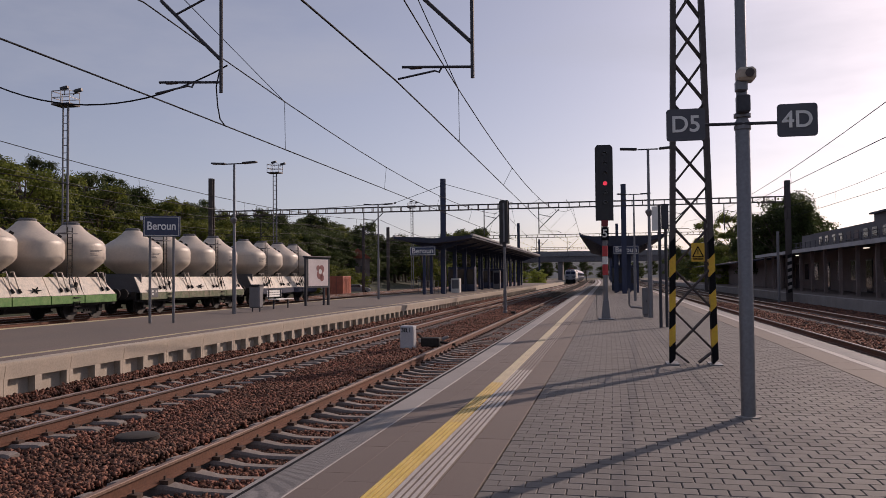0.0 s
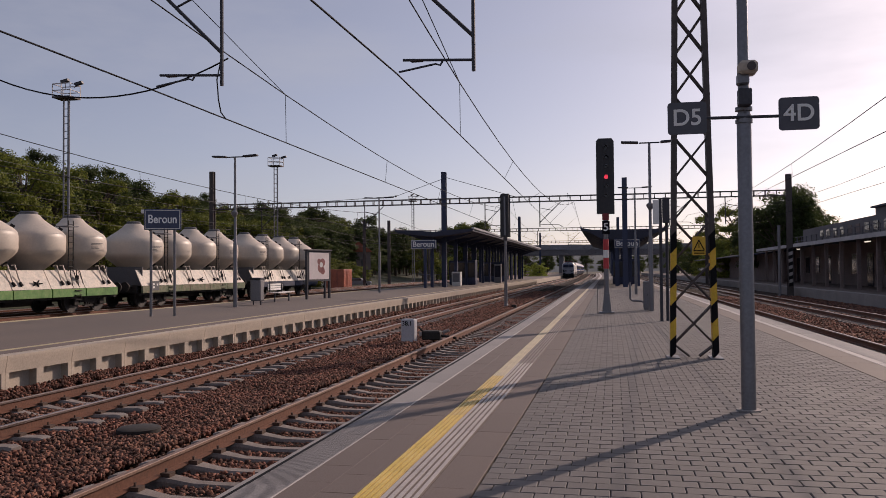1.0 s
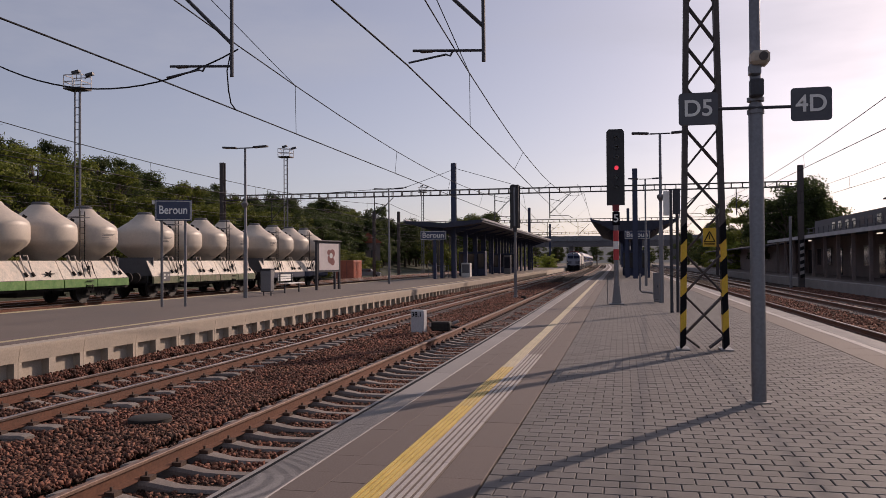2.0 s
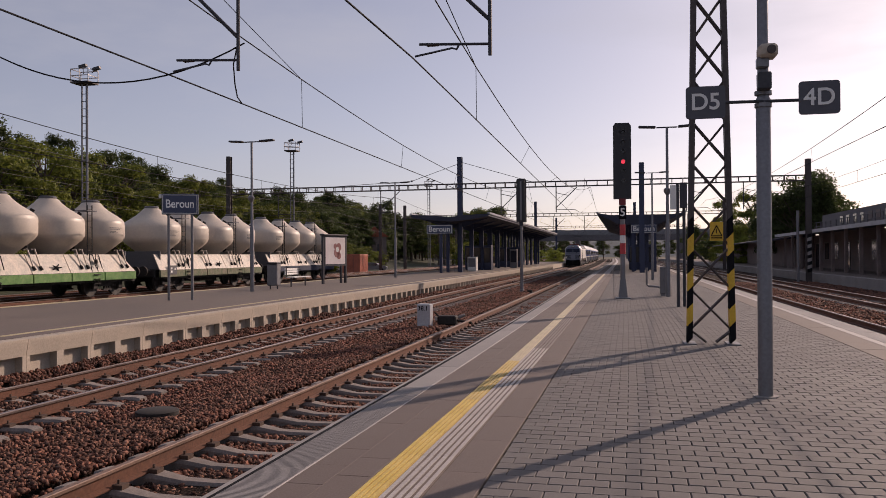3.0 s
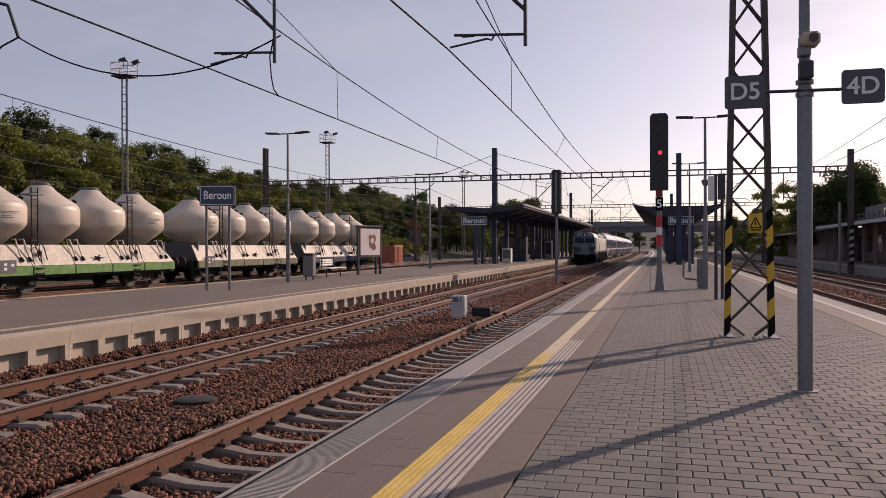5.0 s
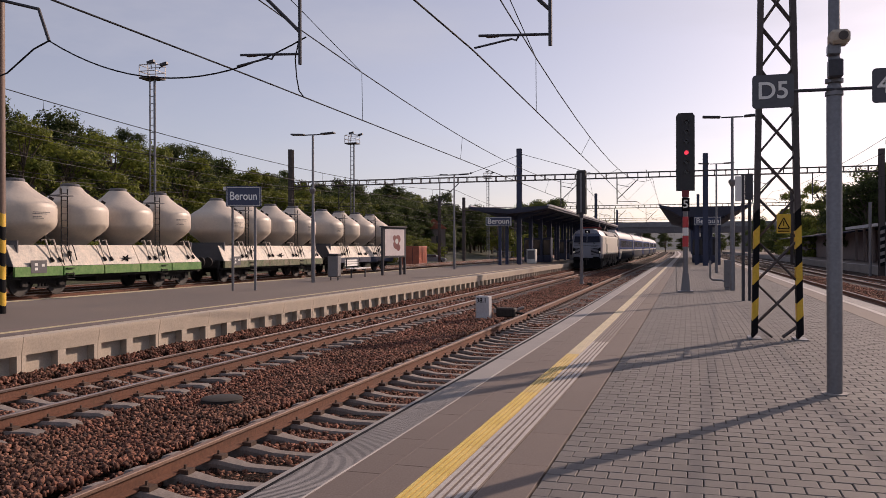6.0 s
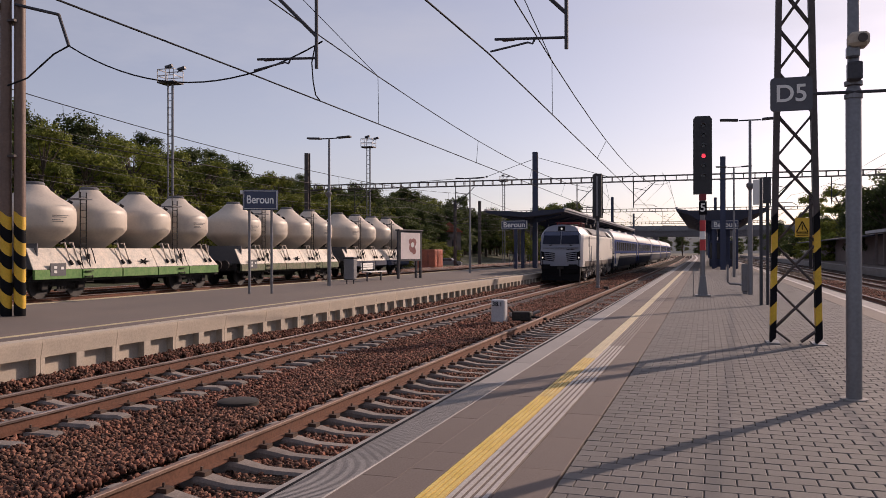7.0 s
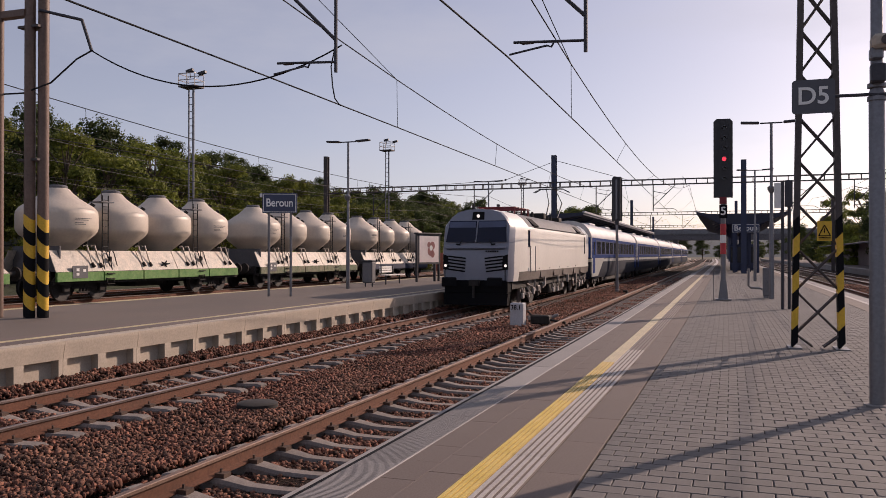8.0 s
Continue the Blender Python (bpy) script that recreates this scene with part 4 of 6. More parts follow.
    for y in (-2.85, 2.85):
        bm = bmesh.new()
        for d in (-.16, .16):
            rod(bm, (.98, y + d, 1.8), (.98, y + d, 4.0), .024, seg=6)
        for k in range(8):
            rod(bm, (.98, y - .16, 2.0 + k * .26), (.98, y + .16, 2.0 + k * .26), .015, seg=5)
        part("ladder", bm, M_UNDER, w)
        part("walkway", box(bmesh.new(), .5, 1.1, y - .35, y + .35, 3.72, 3.76), M_GREYPANEL, w)
        bm = bmesh.new()
        rod(bm, (1.05, y - .3, 4.25), (1.05, y + 1.6, 4.32), .018, seg=5), rod(bm, (1.05, y - .3, 3.75), (1.05, y - .3, 4.25), .018, seg=5)
        part("railing", bm, M_UNDER, w)
    for s in (-1, 1):
        bm = bmesh.new()
        box(bm, -1.15, 1.15, s * 5.8 - .07, s * 5.8 + .07, .72, 1.1)
        part("headstock", bm, M_UNDER, w)
        for x in (-.87, .87):
            bm = bmesh.new()
            rod(bm, (x, s * 5.85, 1.02), (x, s * 6.35, 1.02), .09), rod(bm, (x, s * 6.35, 1.02), (x, s * 6.42, 1.02), .24, seg=18)
            part("buffer", bm, M_UNDER, w)
        bm = bmesh.new()
        wire(bm, [(-1.15, s * 5.85, 1.0), (-1.15, s * 5.9, 2.0), (-.5, s * 5.9, 2.05)], .025)
        part("end_rail", bm, M_UNDER, w)
        part("end_panel", box(bmesh.new(), -1.1, 1.1, s * 5.25 - .03, s * 5.25 + .03, 1.06, 2.0), M_GREYPANEL, w)
        bogie(w, s * 4.0)
    part("brake_gear", box(bmesh.new(), -.8, .8, -.9, .7, .38, .72, .05), M_UNDER, w)
    return w


M_DULLSILL = mat("dull_green_sill", (0.15, 0.20, 0.10), 0.75, grain=14, vary=0.2, stain=0.6, blotch=2.5, tint=(0.20, 0.17, 0.12))
M_DARKSILL = mat("dark_blue_sill", (0.02, 0.03, 0.07), 0.7, grain=14, vary=0.2, stain=0.5, blotch=2.5)
first = silo_wagon()
for yc in (15.4, 42.2, 54.95):
    w = copy_thing(first, pose(-24.2, yc, -.2))
    if yc > 40:                           # the farther wagons wear duller and darker sills
        for child in w.children:
            if child.name.startswith("sill"):
                child.material_slots[0].link = "OBJECT"
                child.material_slots[0].material = M_DULLSILL if yc < 50 else M_DARKSILL
        tagged(w, "cream silo wagon with four tanks and a dull green sill" if yc < 50 else "cream silo wagon with four tanks and a dark blue sill")
# ---- the express train ----
SPEED, NOSE, LOCO = 23.2, 29.2, 18.5


def train_rows(offset, length):
    """Poses of a vehicle whose front stands offset metres behind the nose, on the curve of the main track."""
    rows = []
    for k in range(17):
        t = k * 0.5
        y = NOSE + SPEED * (8.0 - t) + offset
        a, b = y + length * .15, y + length * .85
        xa, xb = -8.9 + bend(a), -8.9 + bend(b)
        yaw = math.degrees(math.atan2(-(xb - xa), b - a))
        rows.append((t, pose(xa + (xb - xa) * (y - a) / (b - a), y, RAIL, rz=yaw)))
    return rows


M_LOCO = mat("loco_pale_paint", (0.84, 0.80, 0.735), 0.38, grain=8, vary=0.03, stain=0.08, blotch=0.5, bump=0.01)
# silver nose paint, darkened and blued for the front's shade
M_SHADEDFRONT = mat("loco_silver_front_shaded", (0.22, 0.235, 0.29), 0.35, 0.0, grain=8, vary=0.03, stain=0.08, bump=0.01)
M_LOCOROOF = mat("loco_grey_roof", (0.17, 0.17, 0.18), 0.7, 0.0, grain=8, vary=0.1, stain=0.3, spec=0.2)
M_SCREEN = mat("dark_windscreen", (0.010, 0.013, 0.03), 0.06, grain=2, vary=0.02, stain=0.02, bump=0, spec=0.3)
M_BLIND = mat("sun_blind_blue", (0.075, 0.095, 0.17), 0.4, bump=0)
M_PALEGEAR = mat("pale_dusty_gear", (0.40, 0.38, 0.36), 0.7, 0.0, grain=14, vary=0.2, stain=0.35)
M_HEADLAMP = mat("white_headlamp", (1.0, 0.95, 0.85), 0.3, bump=0, glow=1.1)
M_COACHGLASS = mat("tinted_coach_glass", (0.008, 0.010, 0.016), 0.25, bump=0, spec=0.2)
M_DIRT = mat("brake_dust_skirt", (0.13, 0.105, 0.09), 0.8, grain=12, vary=0.2, stain=0.35)
M_BLUECOACH = mat("coach_blue", (0.014, 0.042, 0.17), 0.8, grain=8, vary=0.03, stain=0.1, bump=0.01, spec=0.05)
M_COACHLOW = mat("coach_grey_blue", (0.02, 0.026, 0.045), 0.85, grain=8, vary=0.05, stain=0.2, bump=0.01, spec=0.15)
M_COACHPALE = mat("coach_pale_stripe", (0.42, 0.42, 0.40), 0.4, grain=8, vary=0.05, stain=0.2, bump=0.01)
M_COACHROOF = mat("coach_pale_roof", (0.42, 0.43, 0.46), 0.55, 0.0, grain=8, vary=0.05, stain=0.2, bump=0.02)


def shell(bm, profile, stations, rake):
    """profile: half outline (x, z) from the bottom up to the ridge; stations: (y, width scale)."""
    full = profile + [(-x, z) for x, z in reversed(profile[:-1])]
    rings = []
    for y, s in stations:
        rings.append([bm.verts.new((x * s, y + rake(y, z), z)) for x, z in full])
    n = len(full)
    for a, b in zip(rings, rings[1:]):
        for i in range(n - 1):
            bm.faces.new((a[i], a[i + 1], b[i + 1], b[i]))
        bm.faces.new((a[n - 1], a[0], b[0], b[n - 1]))
    for r in (rings[0], rings[-1]):
        for i in range((n - 1) // 2):
            j = n - 1 - i
            if j - 1 == i + 1:
                bm.faces.new((r[i], r[i + 1], r[j]))
            else:
                bm.faces.new((r[i], r[i + 1], r[j - 1], r[j]))
    return rings


def lean(y, z):
    k = max(0.0, 1 - y / 2.2)
    return k * (max(0.0, z - 2.30) * .36 + max(0.0, 1.9 - z) * .05)


def build_locomotive():
    t = thing("locomotive", "pale electric locomotive with a silver front toned down for shade and two lit headlamps", "locomotive")
    prof = [(1.43, 1.05), (1.48, 1.40), (1.49, 2.0), (1.49, 2.95), (1.47, 3.14), (1.22, 3.46), (.98, 3.64), (.55, 3.74), (0, 3.77)]
    bm = bmesh.new()
    shell(bm, prof, [(0, .84), (.16, .885), (.45, .925), (1.0, .965), (1.7, .995), (2.4, 1), (16.2, 1), (16.9, .995), (17.7, .95), (18.25, .88)], lean)
    for f in bm.faces:
        c = f.calc_center_median()
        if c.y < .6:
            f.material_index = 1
        if c.z > 3.18 and 2.2 < c.y < 16.4:
            f.material_index = 2
        if c.z < 1.40 and c.y > 1.0:
            f.material_index = 3
    part("body", bm, [M_LOCO, M_SHADEDFRONT, M_LOCOROOF, M_DIRT], t, smooth=True)

    def on_front(pts, material, name, parent=t, th=.014, label=""):
        b2 = bmesh.new()
        a = [b2.verts.new((x, lean(0, z) - th, z)) for x, z in pts]
        c = [b2.verts.new((x, lean(0, z) + .03, z)) for x, z in pts]
        b2.faces.new(a)
        for i in range(len(pts)):
            b2.faces.new((a[i], c[i], c[(i + 1) % len(pts)], a[(i + 1) % len(pts)]))
        return part(name, b2, material, parent, label)

    for s in (-1, 1):
        on_front([(s * .03, 2.50), (s * 1.17, 2.52), (s * 1.10, 3.32), (s * .03, 3.32)], M_SCREEN, "windscreen", label="dark raked windscreen pane")
        b2 = bmesh.new()
        rod(b2, (s * .62, .03, 2.44), (s * .52, .10, 2.60), .018), rod(b2, (s * .75, .03, 2.44), (s * .60, .05, 2.42), .03)
        part("wiper", b2, M_BLACK, t)
        on_front([(s * .06, 3.06), (s * 1.10, 3.07), (s * 1.085, 3.29), (s * .06, 3.29)], M_BLIND, "sun_blind", th=.019, label="pale blue sun blind behind the screen")
        for k in range(5):
            z = 1.955 - k * .122
            on_front([(s * (.36 + .012 * k), z - .075), (s * 1.05, z + .005), (s * 1.05, z + .062), (s * (.36 + .012 * k), z - .02)], M_BLACK, "grille_slot", th=.012)
            on_front([(s * (.37 + .012 * k), z - .125), (s * 1.04, z - .05), (s * 1.04, z - .005), (s * (.37 + .012 * k), z - .085)], M_SHADEDFRONT, "grille_fin", th=.022)
        on_front([(s * .02, 2.285), (s * 1.16, 2.285), (s * 1.16, 2.345), (s * .02, 2.345)], M_SHADEDFRONT, "waist_band", th=.02, label="proud band below the windscreen in the shaded silver")
        h = on_front([(s * 1.02, 1.48), (s * 1.25, 1.50), (s * 1.25, 2.06), (s * 1.06, 2.0)], M_BLACK, "lamp_cluster", th=.02)
        b2 = bmesh.new()
        rod(b2, (s * 1.16, -.03, 1.64), (s * 1.16, 0.02, 1.64), .05, seg=18)
        part("headlamp", b2, M_HEADLAMP, h, "lit white headlamp")
        b2 = bmesh.new()
        rod(b2, (s * .87, .12, 1.04), (s * .87, -.42, 1.04), .10), box(b2, s * .87 - .29, s * .87 + .29, -.50, -.42, .86, 1.22, .04)
        part("buffer", b2, M_BLACK, t)
        b2 = bmesh.new()
        wire(b2, [(s * 1.15, .0, 1.5), (s * 1.16, -.07, 1.45), (s * 1.16, -.07, .95)], .018)
        part("grab_rail", b2, M_BLACK, t)
        # running gear details and the seam under the roof
        part("roof_seam", box(bmesh.new(), s * 1.455, s * 1.485, 3.4, 16.3, 3.13, 3.17), M_BLACK, t, "dark seam under the roof slope")
        b2 = bmesh.new()
        for k in range(5):
            box(b2, s * 1.25 - .30, s * 1.25 + .02, 4.4 + k * 2.3, 5.9 + k * 2.3, 3.28, 3.34, .01, m=Matrix.Translation((s * .02, 0, 0)))
        part("roof_panel", b2, M_LOCO, t, "pale roof cover")
        for yy in (2.0, 3.0, 3.9, 4.8, 5.7, 8.0, 9.0, 10.2, 13.1, 14.1, 15.0, 15.9, 16.8):
            k = (yy * 7) % 1
            b2 = bmesh.new()
            box(b2, s * 1.27, s * 1.37, yy - .10 - .1 * k, yy + .14, .34 + .3 * k, .56 + .34 * k, .02)
            rod(b2, (s * 1.33, yy - .3, .78), (s * 1.35, yy + .25, .50 + .2 * k), .035)
            part("sand_pipe" if k < .5 else "damper", b2, M_PALEGEAR if k < .6 else M_GREYSTEEL, t, "pale grey fitting on the running gear")
        part("frame_step", box(bmesh.new(), s * 1.26, s * 1.42, 2.55, 3.25, .50, .55), M_GREYSTEEL, t)
        for yy in (5.6, 8.6, 11.0, 13.4):
            part("frame_bracket", box(bmesh.new(), s * 1.38, s * 1.47, yy, yy + .12, .72, 1.12), M_PALEGEAR, t)
        # cab doors, handrails, mirror slot and louvres on the flanks
        X = s * 1.495
        part("cab_door", box(bmesh.new(), X - .012, X + .012, 2.55, 3.30, 1.42, 3.05, .004), M_LOCO, t)
        part("mirror_slot", box(bmesh.new(), X - .02, X + .025, 2.25, 2.44, 2.35, 3.0), M_SCREEN, t, "narrow dark cab side window")
        for y in (2.5, 3.36):
            b2 = bmesh.new()
            rod(b2, (X + s * .04, y, 1.35), (X + s * .04, y, 2.4), .017)
            part("handrail", b2, M_STEEL, t)
        b2 = bmesh.new()
        box(b2, X - .02, X + .02, 2.28, 2.4, 1.42, 1.54)
        part("step_light", b2, M_WHITE, t)
        part("rear_door_slot", box(bmesh.new(), X - .02, X + .02, 15.7, 15.86, 2.1, 3.0), M_SCREEN, t)
        b2 = bmesh.new()
        for k in range(5):
            box(b2, X - .01, X + .01, 4.2 + k * 2.2, 4.26 + k * 2.2, 1.46, 1.5)
        part("jacking_mark", b2, M_BLACK, t)
        for y in (4.6, 7.4, 9.6, 12.5, 14.5):
            part("side_hatch", box(bmesh.new(), s * 1.46, s * 1.50, y, y + 1.1, 1.12, 1.36), M_DIRT, t)
        for y0, y1 in ((3.3, 4.2), (13.8, 14.7)):
            b2 = bmesh.new()
            box(b2, -.05, .05, y0, y1, -.22, .22, m=Matrix.Translation((s * 1.30, 0, 3.34)) @ pose(0, 0, 0, 0, -s * 48, 0))
            part("roof_louvre", b2, M_BLACK, t)
    part("centre_pillar", box(bmesh.new(), -.025, .025, .03, .1, 2.5, 2.6), M_SHADEDFRONT, t)
    lamp = on_front([(-.24, 3.36), (.24, 3.36), (.22, 3.66), (-.22, 3.66)], M_BLACK, "top_lamp_housing", th=.012)
    b2 = bmesh.new()
    rod(b2, (0, lean(0, 3.5) - .04, 3.5), (0, lean(0, 3.5) + .02, 3.5), .06, seg=18)
    part("headlamp", b2, M_HEADLAMP, lamp, "lit top headlamp")
    b2 = bmesh.new()
    for k in range(6):
        box(b2, .40 + k * .085, .46 + k * .085, -.02, .01, 2.14, 2.2)
    part("running_number", b2, M_BLACK, t, "row of small dark bars")
    part("waist_seam", box(bmesh.new(), -1.12, 1.12, -.006, .02, 2.245, 2.265), M_BLACK, t)
    b2 = bmesh.new()
    box(b2, -1.22, 1.22, .04, .6, .62, 1.42, .03)
    part("front_skirt", b2, M_BLACK, t, "black lower front and buffer beam")
    b2 = bmesh.new()
    prism(b2, [(-1.2, .18), (1.2, .18), (1.25, .62), (-1.25, .62)], .0, .35)
    part("plough", b2, M_BLACK, t)
    b2 = bmesh.new()
    box(b2, -.18, .18, -.25, .1, .9, 1.12), rod(b2, (0, -.2, 1.0), (0, -.25, .45), .05)
    part("coupling", b2, M_UNDER, t)
    b2 = bmesh.new()
    box(b2, -1.25, 1.25, .6, 17.9, .75, 1.06)
    box(b2, -1.2, 1.2, 7.6, 11.2, .30, .76, .05)
    part("underframe", b2, M_UNDER, t)
    for y in (3.9, 15.0):
        bogie(t, y, 3.0, 1.12, .58)
        for s in (-1, 1):
            b2 = bmesh.new()
            for e in (-1.5, 1.5):
                rod(b2, (s * 1.18, y + e, .58), (s * 1.30, y + e, .58), .17, seg=14)
            for e in (-.55, .55):
                rod(b2, (s * 1.22, y + e, .62), (s * 1.22, y + e, 1.1), .10, seg=10)
            rod(b2, (s * 1.27, y - 1.0, .9), (s * 1.27, y + 1.0, .55), .04)
            box(b2, s * 1.2 - .06, s * 1.2 + .06, y - 2.1, y - 1.9, .2, .7)
            part("axle_box", b2, M_GREYSTEEL, t)
    # roof gear
    b2 = bmesh.new()
    for s in (-1, 1):
        rod(b2, (s * .72, 3.0, 3.96), (s * .72, 5.6, 4.0), .025)
        for y in (3.1, 4.3, 5.5):
            rod(b2, (s * .72, y, 3.66), (s * .72, y, 3.98), .035)
    for y in (3.0, 3.6, 4.2, 4.9, 5.6):
        rod(b2, (-.8, y, 3.97), (.8, y, 3.97), .02)
    part("folded_pantograph", b2, M_DARKRED, t, "folded dark red pantograph")
    b2 = bmesh.new()
    for y in (6.4, 7.2, 8.0, 9.3, 10.6, 11.4, 12.2):
        for x in (-.4, .35):
            rod(b2, (x, y, 3.72), (x, y, 4.02), .07, .05)
    rod(b2, (-.4, 6.2, 4.05), (-.4, 12.4, 4.05), .03)
    box(b2, -.8, .8, 8.4, 9.0, 3.72, 3.98, .03), box(b2, -.7, .7, 12.6, 13.4, 3.72, 3.95, .03)
    part("roof_equipment", b2, M_UNDER, t)
    b2 = bmesh.new()
    for x in (-.3, .3):
        rod(b2, (x, 14.0, 3.85), (x * 1.2, 15.3, 4.85), .035), rod(b2, (x * 1.2, 15.3, 4.85), (x * .8, 14.1, 5.48), .022)
    rod(b2, (-.5, 14.0, 3.82), (.5, 14.0, 3.82), .05)
    wire(b2, [(-.95, 14.08, 5.36), (-.6, 14.08, 5.55), (.6, 14.08, 5.55), (.95, 14.08, 5.36)], .025)
    wire(b2, [(-.95, 14.38, 5.36), (-.6, 14.38, 5.55), (.6, 14.38, 5.55), (.95, 14.38, 5.36)], .025)
    rod(b2, (-.5, 14.08, 5.53), (-.5, 14.38, 5.53), .02), rod(b2, (.5, 14.08, 5.53), (.5, 14.38, 5.53), .02)
    part("raised_pantograph", b2, M_DARKSTEEL, t, "raised dark pantograph")
    return t


def build_coach():
    t = thing("passenger_coach", "blue passenger coach with dark windows and a pale roof", "railway coach", group="coaches of the train")
    prof = [(1.22, .62), (1.38, .95), (1.41, 1.55), (1.41, 1.62), (1.41, 1.80), (1.41, 1.86), (1.41, 3.06), (1.37, 3.22), (1.22, 3.55), (.95, 3.80), (.5, 3.97), (0, 4.02)]
    bm = bmesh.new()
    shell(bm, prof, [(.35, .97), (.5, 1), (25.9, 1), (26.05, .97)], lambda y, z: 0)
    for f in bm.faces:
        z = f.calc_center_median().z
        f.material_index = 3 if z > 3.06 else 0 if z > 1.86 else 2 if 1.62 < z < 1.8 else 1
    part("body", bm, [M_BLUECOACH, M_COACHLOW, M_COACHPALE, M_COACHROOF], t, smooth=True)
    for s in (-1, 1):
        X = s * 1.413
        part("window_band", box(bmesh.new(), X - .005, X + .005, 2.2, 24.2, 2.02, 2.92), M_BLUEDARK, t)
        for k in range(11):
            y = 2.7 + k * 1.95
            wn_ = part("window", box(bmesh.new(), X - .02, X + .012, y, y + 1.45, 2.10, 2.86, .01), M_COACHGLASS, t)
        for y in (.95, 24.6):
            part("door", box(bmesh.new(), X - .015, X + .012, y, y + .85, .95, 2.98, .01), M_BLUECOACH, t)
            part("door_window", box(bmesh.new(), X - .02, X + .02, y + .2, y + .65, 2.05, 2.8), M_COACHGLASS, t)
    for y in (.36, 25.8):
        b2 = bmesh.new()
        shell(b2, [(x * 1.012, z * 1.008) for x, z in prof[5:]], [(y, 1), (y + .22, 1)], lambda y, z: 0)
        part("end_rim", b2, M_COACHROOF, t, "pale rim round the coach end", smooth=True)
    for y in (.18, 26.05):
        part("gangway", box(bmesh.new(), -.75, .75, y, y + .18, 1.0, 3.5, .05), M_BLACK, t)
    b2 = bmesh.new()
    box(b2, -1.15, 1.15, 6.5, 19.5, .32, .66, .05)
    part("underfloor_box", b2, M_UNDER, t)
    for y in (3.9, 22.5):
        bogie(t, y, 2.5, 1.05, .46)
    for k in range(3):
        part("roof_unit", box(bmesh.new(), -.6, .6, 5 + k * 7.5, 7.5 + k * 7.5, 3.9, 4.08, .05), M_COACHROOF, t)
    return t


M_BLUEDARK = mat("coach_dark_blue", (0.012, 0.03, 0.11), 0.6, grain=8, vary=0.03, stain=0.05, bump=0.01, spec=0.1)
loco = build_locomotive()
coach = build_coach()
coaches = [coach] + [copy_thing(coach, Matrix.Identity(4)) for i in range(4)]
for sx in (-1, 1):                        # pale wedge on the front end of the first coach
    b2 = bmesh.new()
    q = [(.5, .75), (3.0, .75), (5.8, 1.84), (.5, 1.84)]
    a = [b2.verts.new((sx * 1.419, y, z)) for y, z in q]
    c = [b2.verts.new((sx * 1.385, y, z)) for y, z in q]
    b2.faces.new(a)
    for i in range(4):
        b2.faces.new((a[i], c[i], c[(i + 1) % 4], a[(i + 1) % 4]))
    part("end_panel", b2, M_COACHPALE, coach, "pale wedge-shaped end panel")
# ---- canopies, station building, lamps towers and the yard ----
M_ROOFDARK = mat("dark_canopy", (0.036, 0.04, 0.066), 0.75, grain=12, vary=0.15, stain=0.25)
M_ROOFTOP = mat("pale_roof_edge", (0.45, 0.45, 0.47), 0.6, grain=12, vary=0.1, stain=0.25)
M_PLASTER = mat("old_plaster", (0.21, 0.165, 0.155), 0.85, grain=10, vary=0.1, stain=0.25)
M_CLAD = mat("grey_cladding", (0.15, 0.14, 0.15), 0.8, grain=10, vary=0.1, stain=0.2)
M_GLASS = mat("dim_window_glass", (0.03, 0.03, 0.04), 0.1, bump=0)
M_BRICKRED = mat("red_container", (0.50, 0.14, 0.08), 0.6, grain=8, vary=0.1, stain=0.3)
M_REDROOF = mat("red_roof_tile", (0.32, 0.09, 0.05), 0.8, grain=8, vary=0.15, stain=0.3)


def canopy(cx, y0, y1, half, z_edge, z_mid, base, label, step=5.4):
    """A butterfly platform roof on twin columns."""
    t = thing("platform_canopy", label, "platform canopy")
    bm = bmesh.new()
    prism(bm, [(cx - half, z_edge), (cx - half * .55, z_mid + .12), (cx, z_mid - .05), (cx + half * .55, z_mid + .12), (cx + half, z_edge), (cx + half, z_edge + .20), (cx + half * .5, z_mid + .5), (cx, z_mid + .36), (cx - half * .5, z_mid + .5), (cx - half, z_edge + .20)], y0, y1, bend, 12)
    part("roof", bm, M_ROOFDARK, t)
    for s in (-1, 1):
        bm = bmesh.new()
        e = cx + s * half
        prism(bm, [(e - .09, z_edge + .17), (e + .09, z_edge + .17), (e + .11, z_edge + .32), (e - .11, z_edge + .32)], y0, y1, bend, 12)
        part("gutter", bm, M_ROOFTOP, t, "pale gutter")
    y = y0 + 2.0
    while y < y1:
        x = cx + bend(y)
        for dx in (-.55, .55):
            bm = bmesh.new()
            box(bm, x + dx - .13, x + dx + .13, y - .16, y + .16, base, z_mid + .1)
            part("column", bm, M_BLUE, t)
        for s in (-1, 1):
            bm = bmesh.new()
            v = [bm.verts.new(p) for p in ((x + s * .4, y - .06, z_mid - .55), (x + s * .4, y - .06, z_mid), (x + s * half * .9, y - .06, z_edge), (x + s * half * .9, y - .06, z_edge - .08))]
            w = [bm.verts.new(p.co + Vector((0, .12, 0))) for p in v]
            bm.faces.new(v), bm.faces.new(w[::-1])
            for i in range(4):
                bm.faces.new((v[i], w[i], w[(i + 1) % 4], v[(i + 1) % 4]))
            part("bracket", bm, M_BLUE, t)
        y += step
    return t


canopy(-14.25, 66.5, 136, 3.3, 4.72, 4.35, FP, "long dark butterfly roof over the far platform")
near_canopy = canopy(1.32, 74, 130, 3.75, 4.98, 4.35, 0, "dark butterfly roof over the paved platform")


